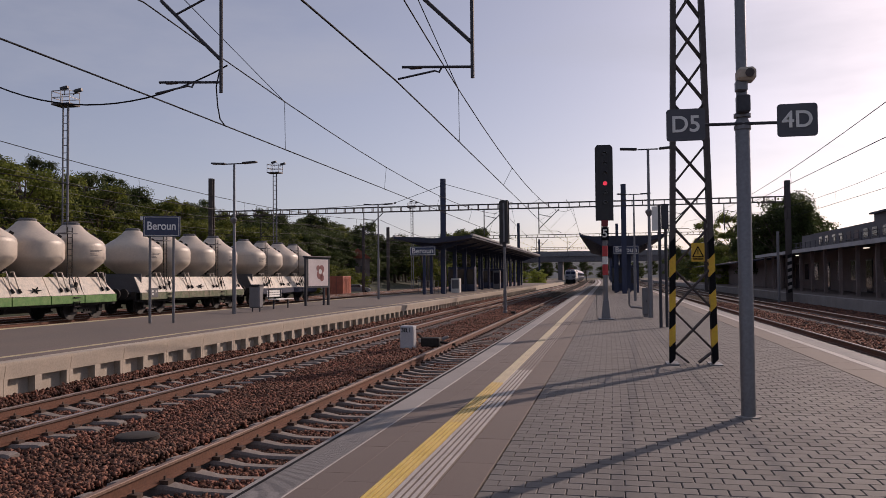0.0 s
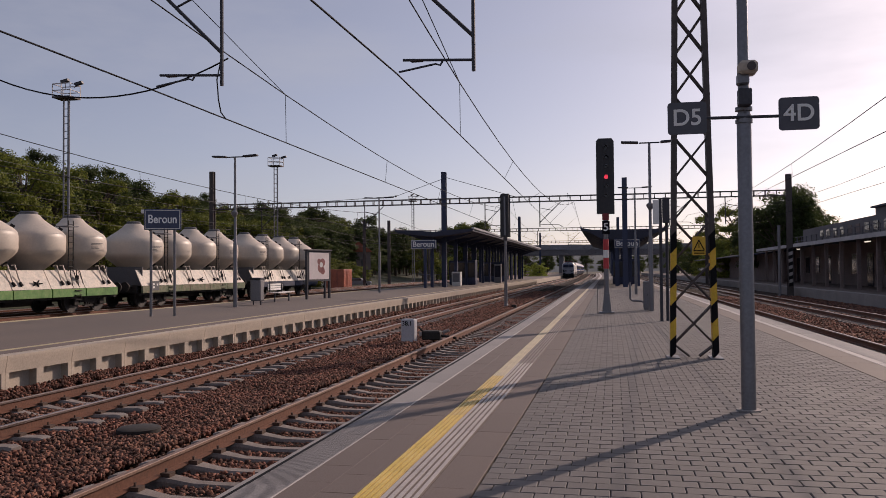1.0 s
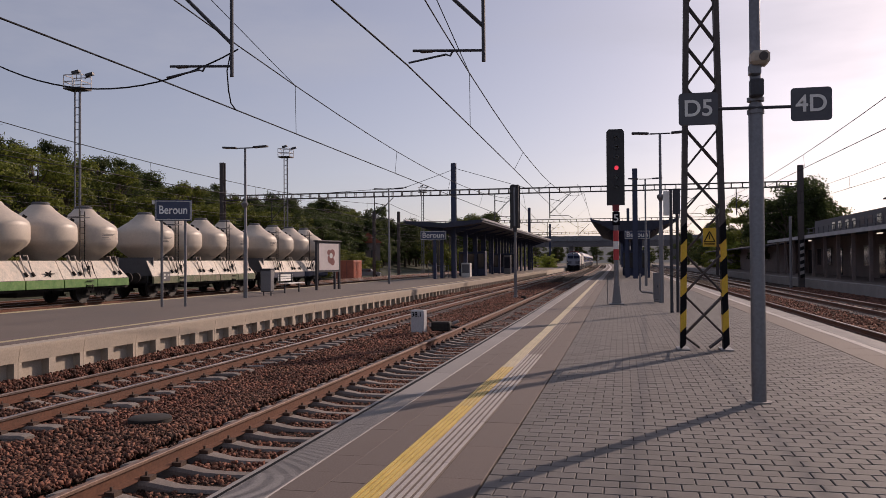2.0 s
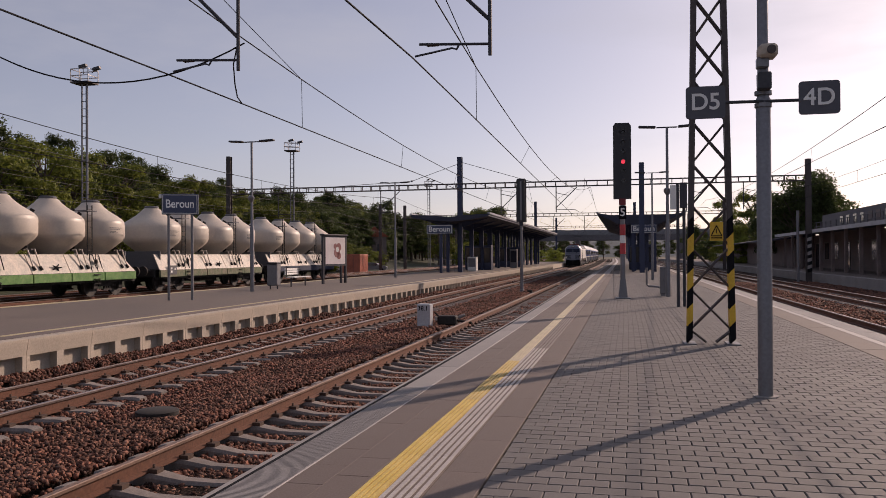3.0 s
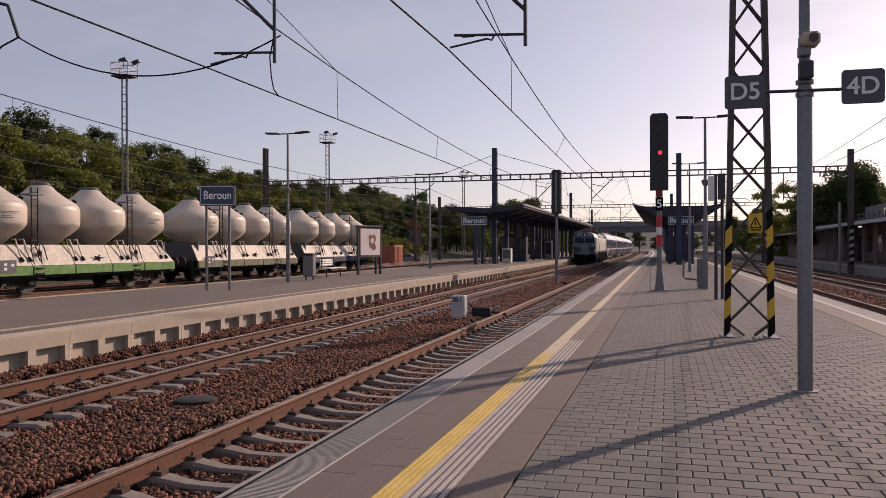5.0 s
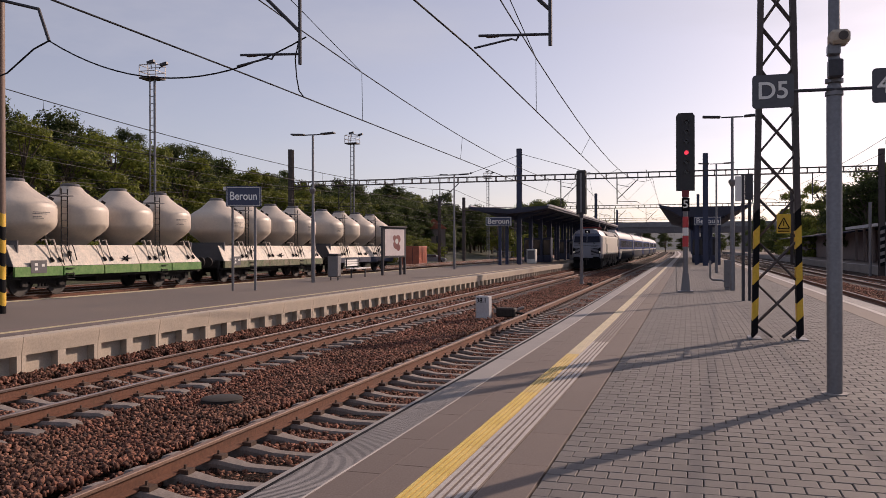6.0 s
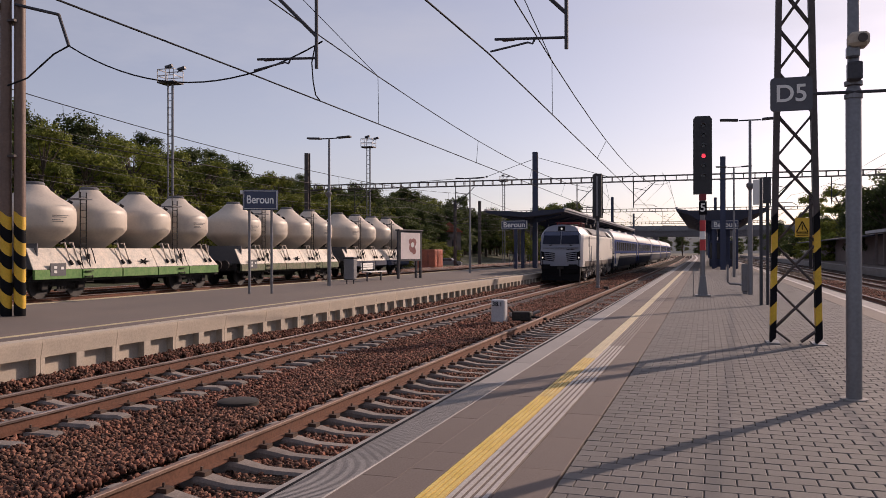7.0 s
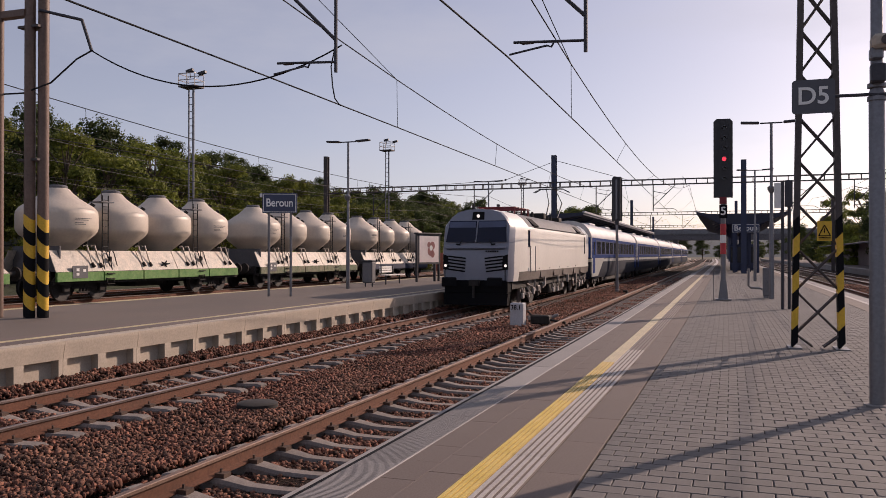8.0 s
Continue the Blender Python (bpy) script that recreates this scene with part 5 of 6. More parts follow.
part("end_board", prism(bmesh.new(), [(-2.8, 4.95), (4.1, 4.95), (2.0, 4.1), (-1.2, 4.1)], 73.7, 74), M_ROOFDARK, near_canopy)


def hung_sign(x, y, w, h, z, label, posts, base):
    t = thing("station_name_sign", label, "sign", group="station name signs")
    b = part("board", box(bmesh.new(), x - w / 2, x + w / 2, y - .1, y + .1, z, z + h, .01), M_SIGN, t)
    bm = bmesh.new()
    for q in ((x - w / 2 + .03, x + w / 2 - .03, z + .03, z + .06), (x - w / 2 + .03, x + w / 2 - .03, z + h - .06, z + h - .03), (x - w / 2 + .03, x - w / 2 + .06, z + .06, z + h - .06), (x + w / 2 - .06, x + w / 2 - .03, z + .06, z + h - .06)):
        box(bm, q[0], q[1], y - .108, y - .1, q[2], q[3])
    part("border", bm, M_WHITE, b)
    lettering("Beroun", .62, M_WHITE, b, pose(x, y - .104, z + h / 2, 90))
    for px, top in posts:
        part("post", box(bmesh.new(), px - .12, px + .12, y, y + .25, base, top), M_BLUE, t)


hung_sign(-15.6, 66.0, 2.15, .72, 3.30, "blue station name board on a dark post under the far canopy", [(-15.5, 3.4)], FP)
hung_sign(.82, 73.2, 2.15, .72, 3.35, "blue station name board hung under the canopy", [(-.1, 4.2), (1.75, 4.2)], 0)


def clutter(x, y, w, d, h, base, k, name, label, cat):
    t = thing(name, label, cat, pose(x, y, base))
    bm = bmesh.new()
    box(bm, -w / 2, w / 2, -d / 2, d / 2, .05, h, .03), box(bm, -w / 2 + .05, w / 2 - .05, -d / 2 + .05, d / 2 - .05, 0, .05)
    part("body", bm, k, t)
    part("panel", box(bmesh.new(), -w / 2 + .08, w / 2 - .08, -d / 2 - .015, -d / 2 + .01, h * .3, h * .9), M_GLASS if k is not M_WHITE else M_STEEL, t)


clutter(-14.2, 73, .8, .8, 1.3, FP, M_WHITE, "ticket_machine", "white machine under the far canopy", "machine")
clutter(-14.9, 80, 2.6, 1.2, 2.4, FP, M_BLUE, "platform_shelter", "dark glazed shelter under the far canopy", "shelter")
clutter(-13.2, 92, .8, .6, 2.1, FP, M_STEEL, "display_case", "grey timetable case under the canopy", "display case")
clutter(-14.9, 101, 2.6, 1.2, 2.4, FP, M_BLUE, "platform_shelter", "dark glazed shelter under the far canopy", "shelter")
clutter(.6, 84, 2.2, 1.2, 2.5, 0, M_BLUE, "platform_shelter", "dark shelter under the near canopy", "shelter")


def platform_barrier(x, y, w, label):
    t = thing("stair_railing", label, "railing", pose(x, y, FP))
    for k in range(6):
        bm = bmesh.new()
        rod(bm, (-w / 2 + w * k / 5, 0, 0), (-w / 2 + w * k / 5, 0, 1.1), .025)
        part("post", bm, M_STEEL, t)
    for z in (.55, 1.1):
        bm = bmesh.new()
        rod(bm, (-w / 2, 0, z), (w / 2, 0, z), .025)
        part("bar", bm, M_STEEL, t)


platform_barrier(-16.2, 70.5, 1.8, "grey stair railing beside a canopy column")


def flood_tower(x, y, top, base, label):
    t = thing("floodlight_tower", label, "floodlight tower", pose(x, y, base), "floodlight towers")
    h = top - base
    for dx in (-.17, .17):
        bm = bmesh.new()
        rod(bm, (dx, 0, 0), (dx, 0, h - .8), .075 if dx > 0 else .05)
        part("leg", bm, M_STEEL, t)
    bm = bmesh.new()
    for k in range(int((h - 1) / .45)):
        rod(bm, (-.17, 0, .3 + k * .45), (.17, 0, .3 + k * .45), .025, seg=5)
    part("rung", bm, M_STEEL, t)
    part("platform", box(bmesh.new(), -.62, .62, -.5, .5, h - .85, h - .75), M_MAST, t)
    for z in (h - .4, h):
        part("railing", wire(bmesh.new(), [(-.6, -.48, z), (.6, -.48, z), (.6, .48, z), (-.6, .48, z), (-.6, -.47, z)], .03), M_RAILPALE, t, "pale railing")
    for a in ((-.6, -.48), (.6, -.48), (.6, .48), (-.6, .48), (0, -.48)):
        part("railing_post", rod(bmesh.new(), (*a, h - .8), (*a, h), .03, seg=5), M_RAILPALE, t)
    for dx, dz in ((-.1, .25), (.85, .05)):
        bm = bmesh.new()
        box(bm, -.25, .25, -.12, .12, -.09, .09, .02, m=pose(dx, 0, h + dz, 0, -12, 0))
        rod(bm, (dx * .6, 0, h - .2), (dx, 0, h + dz), .025)
        part("floodlight", bm, M_DARKSTEEL, t)


M_RAILPALE = mat("pale_railing_paint", (0.5, 0.47, 0.46), 0.5)
flood_tower(-32.5, 43.8, 12.9, -1, "slim ladder floodlight tower with a caged top")
flood_tower(-32.5, 75.0, 12.6, -1, "slim ladder floodlight tower with a caged top farther off")
flood_tower(-32.5, 130.0, 13.6, -1, "small distant floodlight tower")


def yard_mast(x, y, top):
    t = thing("catenary_mast", "dark steel catenary mast in the yard", "mast", pose(x, y, -1), "yard masts")
    bm = bmesh.new()
    box(bm, -.17, .17, -.2, -.16, 0, top + 1), box(bm, -.17, .17, .16, .2, 0, top + 1), box(bm, -.025, .025, -.16, .16, 0, top + 1)
    part("post", bm, M_MAST, t)
    bm = bmesh.new()
    rod(bm, (0, 0, 6.5), (2.6, 0, 7.6), .04), rod(bm, (0, 0, 6.4), (2.6, 0, 6.3), .03)
    part("cantilever", bm, M_DARKSTEEL, t)


yard_mast(-34.5, 110, 8.5)
yard_mast(-22.2, 105, 8.2)
yard_mast(-34.5, 150, 8.5)


def yard_wires():
    t = thing("yard_feeder_lines", "several thin feeder wires before the wood", "overhead line")
    for x, z in ((-33.5, 7.6), (-33.8, 6.6), (-34.2, 5.6), (-34.6, 8.5)):
        bm = bmesh.new()
        pts = [(x, -30 + 300 * k / 30, z - .9 * abs(math.sin(math.pi * (k % 6) / 6))) for k in range(31)]
        wire(bm, pts, .012, 4)
        part("wire", bm, M_DARKSTEEL, t)


yard_wires()


def container(x, y):
    t = thing("freight_container", "rust-red freight container on the yard ground", "container", pose(x, y, -1.0, rz=8))
    part("box", box(bmesh.new(), -1.22, 1.22, -3.0, 3.0, .1, 2.75, .03), M_BRICKRED, t)
    for s in (-1, 1):
        for k in range(14):
            y0 = -2.85 + k * .42
            part("rib", box(bmesh.new(), s * 1.22 - .03, s * 1.22 + .03, y0, y0 + .2, .25, 2.6), M_BRICKRED, t)
    part("door_bar", rod(bmesh.new(), (.3, -3.04, .2), (.3, -3.04, 2.6), .03), M_DARKSTEEL, t)
    part("skid", box(bmesh.new(), -1.0, 1.0, -2.9, 2.9, 0, .1), M_DARKSTEEL, t)


container(-37.5, 108)


def parked_car(x, y, rz, k, label):
    t = thing("parked_car", label, "car", pose(x, y, -1.0, rz=rz), "parked cars")
    bm = bmesh.new()
    prof = [(-2.1, .35), (2.1, .35), (2.15, .75), (1.9, .9), (1.1, .98), (.5, 1.42), (-1.2, 1.45), (-1.9, 1.0), (-2.12, .9)]
    a = [bm.verts.new((x_, -.82 * (.86 if z > 1.2 else 1), z)) for x_, z in prof]
    b = [bm.verts.new((x_, .82 * (.86 if z > 1.2 else 1), z)) for x_, z in prof]
    bm.faces.new(a), bm.faces.new(b[::-1])
    for i in range(len(prof)):
        bm.faces.new((a[i], b[i], b[(i + 1) % len(prof)], a[(i + 1) % len(prof)]))
    part("body", bm, k, t)
    for s in (-1, 1):
        part("side_window", box(bmesh.new(), -1.4, .6, s * .80 - .02, s * .80 + .02, 1.0, 1.35), M_GLASS, t)
        for e in (-1.3, 1.3):
            part("wheel", rod(bmesh.new(), (e, s * .62, .32), (e, s * .84, .32), .32, seg=16), M_BLACK, t)


parked_car(-41, 116, 15, M_WHITE, "white car parked behind the container")
parked_car(-43, 121, 20, M_DARKSTEEL, "dark car parked behind the container")
parked_car(-40, 124, 10, M_STEEL, "grey car parked behind the container")


def house(x, y, w, d, h, base, rz, label):
    t = thing("house", label, "house", pose(x, y, base, rz=rz), "houses on the slope")
    part("wall", box(bmesh.new(), -w / 2, w / 2, -d / 2, d / 2, 0, h), M_PLASTER, t, "old rendered wall")
    bm = bmesh.new()
    prism(bm, [(-w / 2 - .4, h), (w / 2 + .4, h), (0, h + w * .42)], -d / 2 - .4, d / 2 + .4)
    part("roof", bm, M_REDROOF, t, "red tiled roof")
    for k in (-1, 1):
        wd = part("window", box(bmesh.new(), k * w * .22 - .5, k * w * .22 + .5, -d / 2 - .03, -d / 2 + .03, h * .4, h * .75), M_GLASS, t)
        part("sill", box(bmesh.new(), k * w * .22 - .6, k * w * .22 + .6, -d / 2 - .1, -d / 2, h * .36, h * .4), M_EDGE, wd)


house(-53.5, 166, 5, 6, 6.2, -.7, 20, "old house with a red tiled roof among trees")


def station_building():
    t = thing("station_building", "long dark station building with a canopy in shade", "building")
    part("ground_floor_wall", box(bmesh.new(), 20.5, 34, 30, 104, -.1, 4.4), M_PLASTER, t)
    part("annex_wall", box(bmesh.new(), 18.5, 30, 104, 178, -.1, 3.6), M_PLASTER, t)
    bm = bmesh.new()
    prism(bm, [(15.6, 3.0), (18.5, 3.3), (30, 4.6), (30, 4.8), (18.5, 3.55), (15.6, 3.15)], 102, 178)
    part("annex_roof", bm, M_ROOFDARK, t)
    part("upper_wall", box(bmesh.new(), 21.5, 34, 26, 76, 4.4, 6.5), M_CLAD, t)
    part("parapet_wall", box(bmesh.new(), 18.2, 21.5, 26, 88, 3.96, 5.25), M_CLAD, t)
    bm = bmesh.new()
    prism(bm, [(21.1, 6.5), (34, 6.5), (34, 7.0), (27, 7.3), (21.1, 6.65)], 26, 76)
    part("roof", bm, M_ROOFDARK, t)
    bm = bmesh.new()
    prism(bm, [(16.0, 3.42), (20.5, 3.75), (20.5, 3.95), (16.0, 3.62)], 28, 102)
    part("canopy_roof", bm, M_ROOFDARK, t)
    bm = bmesh.new()
    prism(bm, [(15.93, 3.40), (16.0, 3.40), (16.0, 3.70), (15.93, 3.70)], 28, 102)
    part("gutter", bm, M_ROOFTOP, t, "pale canopy gutter")
    y = 31
    k = 0
    while y < 100:
        part("canopy_column", box(bmesh.new(), 16.6, 16.85, y - .12, y + .12, -.1, 3.45), M_PLASTER, t)
        dr = part("window" if k % 3 else "door", box(bmesh.new(), 20.44, 20.52, y + .8, y + 2.4, .9 if k % 3 else -.08, 2.6), M_GLASS, t)
        part("frame", box(bmesh.new(), 20.40, 20.45, y + .72, y + 2.48, 2.6, 2.72), M_EDGE, dr)
        if y < 80:
            for j in range(2):
                part("upper_window", box(bmesh.new(), 18.15, 18.22, y + .4 + j * 2.2, y + 1.5 + j * 2.2, 4.15, 4.85), M_GLASS if k % 4 else M_PLASTER, t)
        y += 4.6
        k += 1
    for y in range(28, 88, 2):
        part("parapet_post", box(bmesh.new(), 17.2, 17.28, y - .05, y + .05, 3.6, 4.5), M_CLAD, t)
    for z in (4.1, 4.5):
        part("parapet_rail", box(bmesh.new(), 17.2, 17.28, 28, 87, z - .05, z), M_CLAD, t)
    return t


station_building()
M_TUBE = mat("lit_tube_lamp", (1.0, 0.9, 0.7), 0.4, bump=0, glow=1.6)
for y in (44, 57, 66, 90):
    b = thing("canopy_lamp", "small lit tube lamp under the station canopy", "lamp", group="canopy lamps")
    part("tube", box(bmesh.new(), 18.2, 18.3, y, y + 1.2, 3.36, 3.44), M_TUBE, b)
    part("housing", box(bmesh.new(), 18.15, 18.35, y - .05, y + 1.25, 3.44, 3.6), M_DARKSTEEL, b)


def overbridge():
    t = thing("road_bridge", "grey road bridge over the tracks in the haze", "bridge")
    part("deck", box(bmesh.new(), -75, 70, 300, 309, 6.6, 9.4), M_CLAD, t)
    part("parapet", box(bmesh.new(), -75, 70, 299.6, 300, 8.6, 10.4), M_STEEL, t)
    for x in (-40, -20, -2, 16, 40):
        part("pier", box(bmesh.new(), x - .8, x + .8, 301, 308, -1.02, 6.6), M_CLAD, t)


overbridge()


def far_hills():
    """Hills that close the valley; their haze is put into the blue-grey colour."""
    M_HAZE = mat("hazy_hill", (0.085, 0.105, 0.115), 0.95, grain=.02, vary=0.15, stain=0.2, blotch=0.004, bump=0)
    for name, y, top, seed in (("hazy_hill", 900.0, 34.0, 2), ("hazy_hill", 1500.0, 62.0, 7)):
        bm = bmesh.new()
        n = 60
        rows = []
        for j, (dy, f) in enumerate(((0, 0), (60, .55), (140, .9), (260, 1.0), (500, .6))):
            rows.append([bm.verts.new((-1300 + 2600 * i / n, y + dy, -2 + f * top * (.75 + .45 * noise.noise((i * .13, seed, j * .1))))) for i in range(n + 1)])
        for a, b in zip(rows, rows[1:]):
            for i in range(n):
                bm.faces.new((a[i], a[i + 1], b[i + 1], b[i]))
        solid(name, bm, M_HAZE, "wooded hill on the horizon with haze painted in blue-grey", "hill", "structure", smooth=True)


far_hills()
# ---- wooded slope and trees ----
def leaf_material(name, base, tint):
    m = mat(name, base, 0.65, grain=3, vary=0.3, stain=0.3, blotch=0.25, tint=tint, island=0.35, obj=0.22, bump=0, spec=0.25)
    n, l = m.node_tree.nodes, m.node_tree.links
    b, out = n["Principled BSDF"], n["Material Output"]
    tr, mx = n.new("ShaderNodeBsdfTranslucent"), n.new("ShaderNodeMixShader")
    l.new(b.inputs["Base Color"].links[0].from_socket, tr.inputs["Color"])
    mx.inputs[0].default_value = 0.42
    l.new(b.outputs[0], mx.inputs[1]), l.new(tr.outputs[0], mx.inputs[2]), l.new(mx.outputs[0], out.inputs["Surface"])
    return m


M_LEAF = leaf_material("leaf_green", (0.18, 0.20, 0.035), (0.115, 0.14, 0.03))
M_LEAF2 = leaf_material("leaf_dark_green", (0.075, 0.10, 0.03), (0.055, 0.075, 0.024))
# brighter yellow-green leaf copy with sunlight put into its colour
M_LEAFSUNLIT = leaf_material("leaf_sunlit_green", (0.27, 0.31, 0.05), (0.20, 0.25, 0.045))
M_BARK = mat("bark", (0.10, 0.075, 0.055), 0.9, grain=15, vary=0.3, stain=0.3)
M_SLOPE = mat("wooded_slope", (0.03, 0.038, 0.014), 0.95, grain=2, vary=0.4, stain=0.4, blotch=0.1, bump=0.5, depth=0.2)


def rise(x, y):
    """Height of the wooded slope on the far side of the yard."""
    d = max(0.0, -42 - x - max(0.0, y - 95) * .12)
    return -1.05 + min(20.0, d * .19) * (1.0 + .3 * min(1.0, max(0.0, (y - 140) / 90)))


def slope():
    bm = bmesh.new()
    xs, ys = [-42 - 8 * i for i in range(22)], [-40 + 22 * j for j in range(30)]
    g = [[bm.verts.new((x, y, rise(x, y) + (.8 * noise.noise((x * .05, y * .05, 0)) if x < -50 else -.02))) for y in ys] for x in xs]
    for i in range(len(xs) - 1):
        for j in range(len(ys) - 1):
            bm.faces.new((g[i][j], g[i + 1][j], g[i + 1][j + 1], g[i][j + 1]))
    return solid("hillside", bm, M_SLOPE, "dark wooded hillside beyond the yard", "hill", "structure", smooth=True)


slope()


def tree(seed, height, spread, leaves, leaf, material, low=.25):
    r = random.Random(seed)
    t = thing("tree", "leafy green deciduous tree with an uneven crown", "tree", group="trees")
    bm = bmesh.new()
    rod(bm, (0, 0, -.8), (.15, .1, height * .45), height * .026, height * .015, seg=7)
    rod(bm, (.15, .1, height * .45), (.3, -.1, height * .85), height * .015, height * .004, seg=6)
    lobes = []
    for k in range(40):
        a = r.uniform(0, 6.28)
        z = height * r.uniform(low + .08, .92)
        f = math.sin(min(1.0, max(0.08, (z / height - low + .12) / (1.0 - low + .12))) * math.pi * .92)
        rr = spread * (.25 + .55 * f) * r.uniform(.35, 1.0)
        c = Vector((rr * math.cos(a), rr * math.sin(a), z))
        lobes.append((c, spread * r.uniform(.18, .34), height * r.uniform(.05, .095)))
        rod(bm, (.1, 0, max(height * .2, z - height * .2)), c, height * .008, height * .002, seg=5)
    part("trunk", bm, M_BARK, t)
    rg = np.random.default_rng(seed)
    per = leaves // len(lobes)
    P, D = [], []
    for c, a, b in lobes:
        d = rg.normal(size=(per, 3))
        d /= np.linalg.norm(d, axis=1)[:, None]
        d[:, 2] = np.where(d[:, 2] < -.35, -d[:, 2], d[:, 2])
        D.append(d)
        rad = rg.uniform(.6, 1.06, (per, 1)) * (1 + .25 * np.sin(d[:, :1] * 5 + d[:, 1:2] * 4))
        P.append(np.array(c)[None] + d * rad * np.array([a, a, b])[None])
    P = np.concatenate(P)
    n = len(P)
    face = np.concatenate(D) + rg.normal(size=(n, 3)) * .6 + np.array([0, 0, .2])   # leaves look outwards from their clump
    u = np.cross(face, rg.normal(size=(n, 3)))
    u /= np.linalg.norm(u, axis=1)[:, None]
    w = np.cross(u, face)
    w /= np.linalg.norm(w, axis=1)[:, None]
    s = leaf * rg.uniform(.5, 1.3, (n, 1))
    nrm = np.cross(u, w) * s * .25
    q = np.stack([P - u * s, P + w * s * .55 + nrm, P + u * s, P - w * s * .55 + nrm], 1)
    me = bpy.data.meshes.new("crown")
    f = np.arange(n * 4).reshape(n, 4)
    tri = np.stack([f[:, [0, 1, 2]], f[:, [0, 2, 3]]], 1).reshape(-1, 3)
    me.vertices.add(n * 4), me.loops.add(len(tri) * 3), me.polygons.add(len(tri))
    me.vertices.foreach_set("co", q.reshape(-1).astype(np.float32))
    me.loops.foreach_set("vertex_index", tri.reshape(-1).astype(np.int32))
    me.polygons.foreach_set("loop_start", (np.arange(len(tri)) * 3).astype(np.int32))
    me.materials.append(material)
    me.update()
    c = new("crown", me)
    c.parent = t
    return t


kinds = [tree(11, 11.0, 4.6, 12500, .155, M_LEAF, .12), tree(12, 12.5, 4.2, 12500, .155, M_LEAF, .1), tree(13, 9.5, 4.4, 11500, .15, M_LEAF2, .08),
         tree(14, 13.0, 5.0, 13000, .165, M_LEAF2, .15), tree(15, 4.6, 3.0, 5000, .13, M_LEAF, .02), tree(16, 4.8, 2.8, 5000, .14, M_LEAFSUNLIT, .02)]
R = random.Random(5)
spots = []
for j in range(26):                      # edge of the wood
    y = 12 + j * 4.6
    spots.append((-47.0 - R.uniform(0, 4) - max(0, y - 95) * .14, y, R.choice((0, 1, 2, 0, 1)), R.uniform(.76, .93) if y < 70 else R.uniform(.75, .95)))
for row in range(4):                     # the wood behind it
    for j in range(17):
        y = 8 + j * 9 + R.uniform(-3, 3) + row * 4
        spots.append((-54 - row * 7 - R.uniform(0, 4) - max(0, y - 95) * .16, y, R.choice((0, 1, 3, 2)), R.uniform(.78, 1.0)))
for row in range(3):                     # trees along the foot of the hill farther off
    for j in range(24):
        y = 112 + j * 8.5 + R.uniform(-3, 3)
        spots.append((-45 - row * 7 - R.uniform(0, 4) - (y - 95) * .13, y, R.choice((3, 2, 2, 3)), R.uniform(.7, .95)))
for j in range(22):                      # low growth along its foot
    spots.append((-43.5 - R.uniform(0, 3), 14 + j * 6.2 + R.uniform(-2, 2), 4, R.uniform(.6, 1.1)))
for row in range(6):                     # distant wooded hill
    for j in range(16):
        y = 165 + j * 17 + R.uniform(-6, 6)
        spots.append((-62 - row * 13 - R.uniform(0, 8) - j * .5, y, R.choice((3, 2)), R.uniform(.8, 1.15)))
for x, y, k, s in ((-42, 215, 3, 1.1), (-38.5, 222, 3, 1.25), (-40, 238, 1, 1.3), (-37.5, 226, 2, 1.3), (-44.5, 222, 3, 1.2), (-44, 200, 0, 1.0), (-35, 240, 4, 1.6), (-36, 262, 4, 1.5), (-38, 235, 1, 1.0), (-36, 285, 4, 1.6), (-36.5, 180, 4, 1.3), (-38, 160, 0, .9), (-36, 330, 3, 1.1), (-42, 345, 2, 1.0), (-48, 350, 3, 1.0), (-30, 360, 2, 1.0), (8, 350, 2, .9), (-35.5, 198, 3, 1.15), (-38, 206, 1, 1.2), (-36.5, 213, 3, 1.1), (-40, 196, 2, 1.1)):
    spots.append((x, y, k, s))
for x, y, k, s in ((24.6, 121, 3, 1.0), (22.4, 123, 3, 1.12), (21.0, 119, 2, 1.25), (26.6, 124, 2, 1.15), (23.6, 127, 3, 1.08), (20.0, 128, 3, .9), (20.2, 152, 1, 1.1), (18.2, 148, 5, 1.2), (21, 205, 1, 1.3), (19.5, 186, 4, 1.6), (-16.6, 178, 5, .75), (-17.4, 186, 5, .9), (-18.6, 192, 5, .85), (-20.0, 181, 5, .8), (17, 200, 2, .7), (24, 192, 3, .8), (15, 230, 2, .7), (16, 250, 3, .9), (22, 300, 0, 1)):
    spots.append((x, y, k, s))
for j in range(12):                      # tall trees on the hill behind the yard
    a = radians(20.5 - j * .75)
    d = 236 + R.uniform(-10, 14)
    spots.append((-d * math.tan(a), d, R.choice((3, 1, 3)), (1.18 - .014 * j) * R.uniform(.88, 1.06)))
for j in range(30):                      # the wood that closes the valley beyond the bridge
    spots.append((-120 + j * 6.2 + R.uniform(-2, 2), 412 + R.uniform(0, 14), R.choice((2, 3)), R.uniform(.75, 1.0)))
# a gap in the trees before the house
spots = [p for p in spots if not (p[0] < -30 and 128 < p[1] < 176 and p[2] != 4 and abs(math.degrees(math.atan2(-p[0], p[1])) - 17.6) < .8)]


def canopy_line(x, y, s):
    """The wood stands higher at its near end and lower where it thins out."""
    a = math.degrees(math.atan2(-x, y))
    return s * (1.0 + .01 * min(1.0, max(0.0, (a - 36) / 4)) - .11 * min(1.0, max(0.0, (36 - a) / 4)) * min(1.0, max(0.0, (a - 22) / 3)))


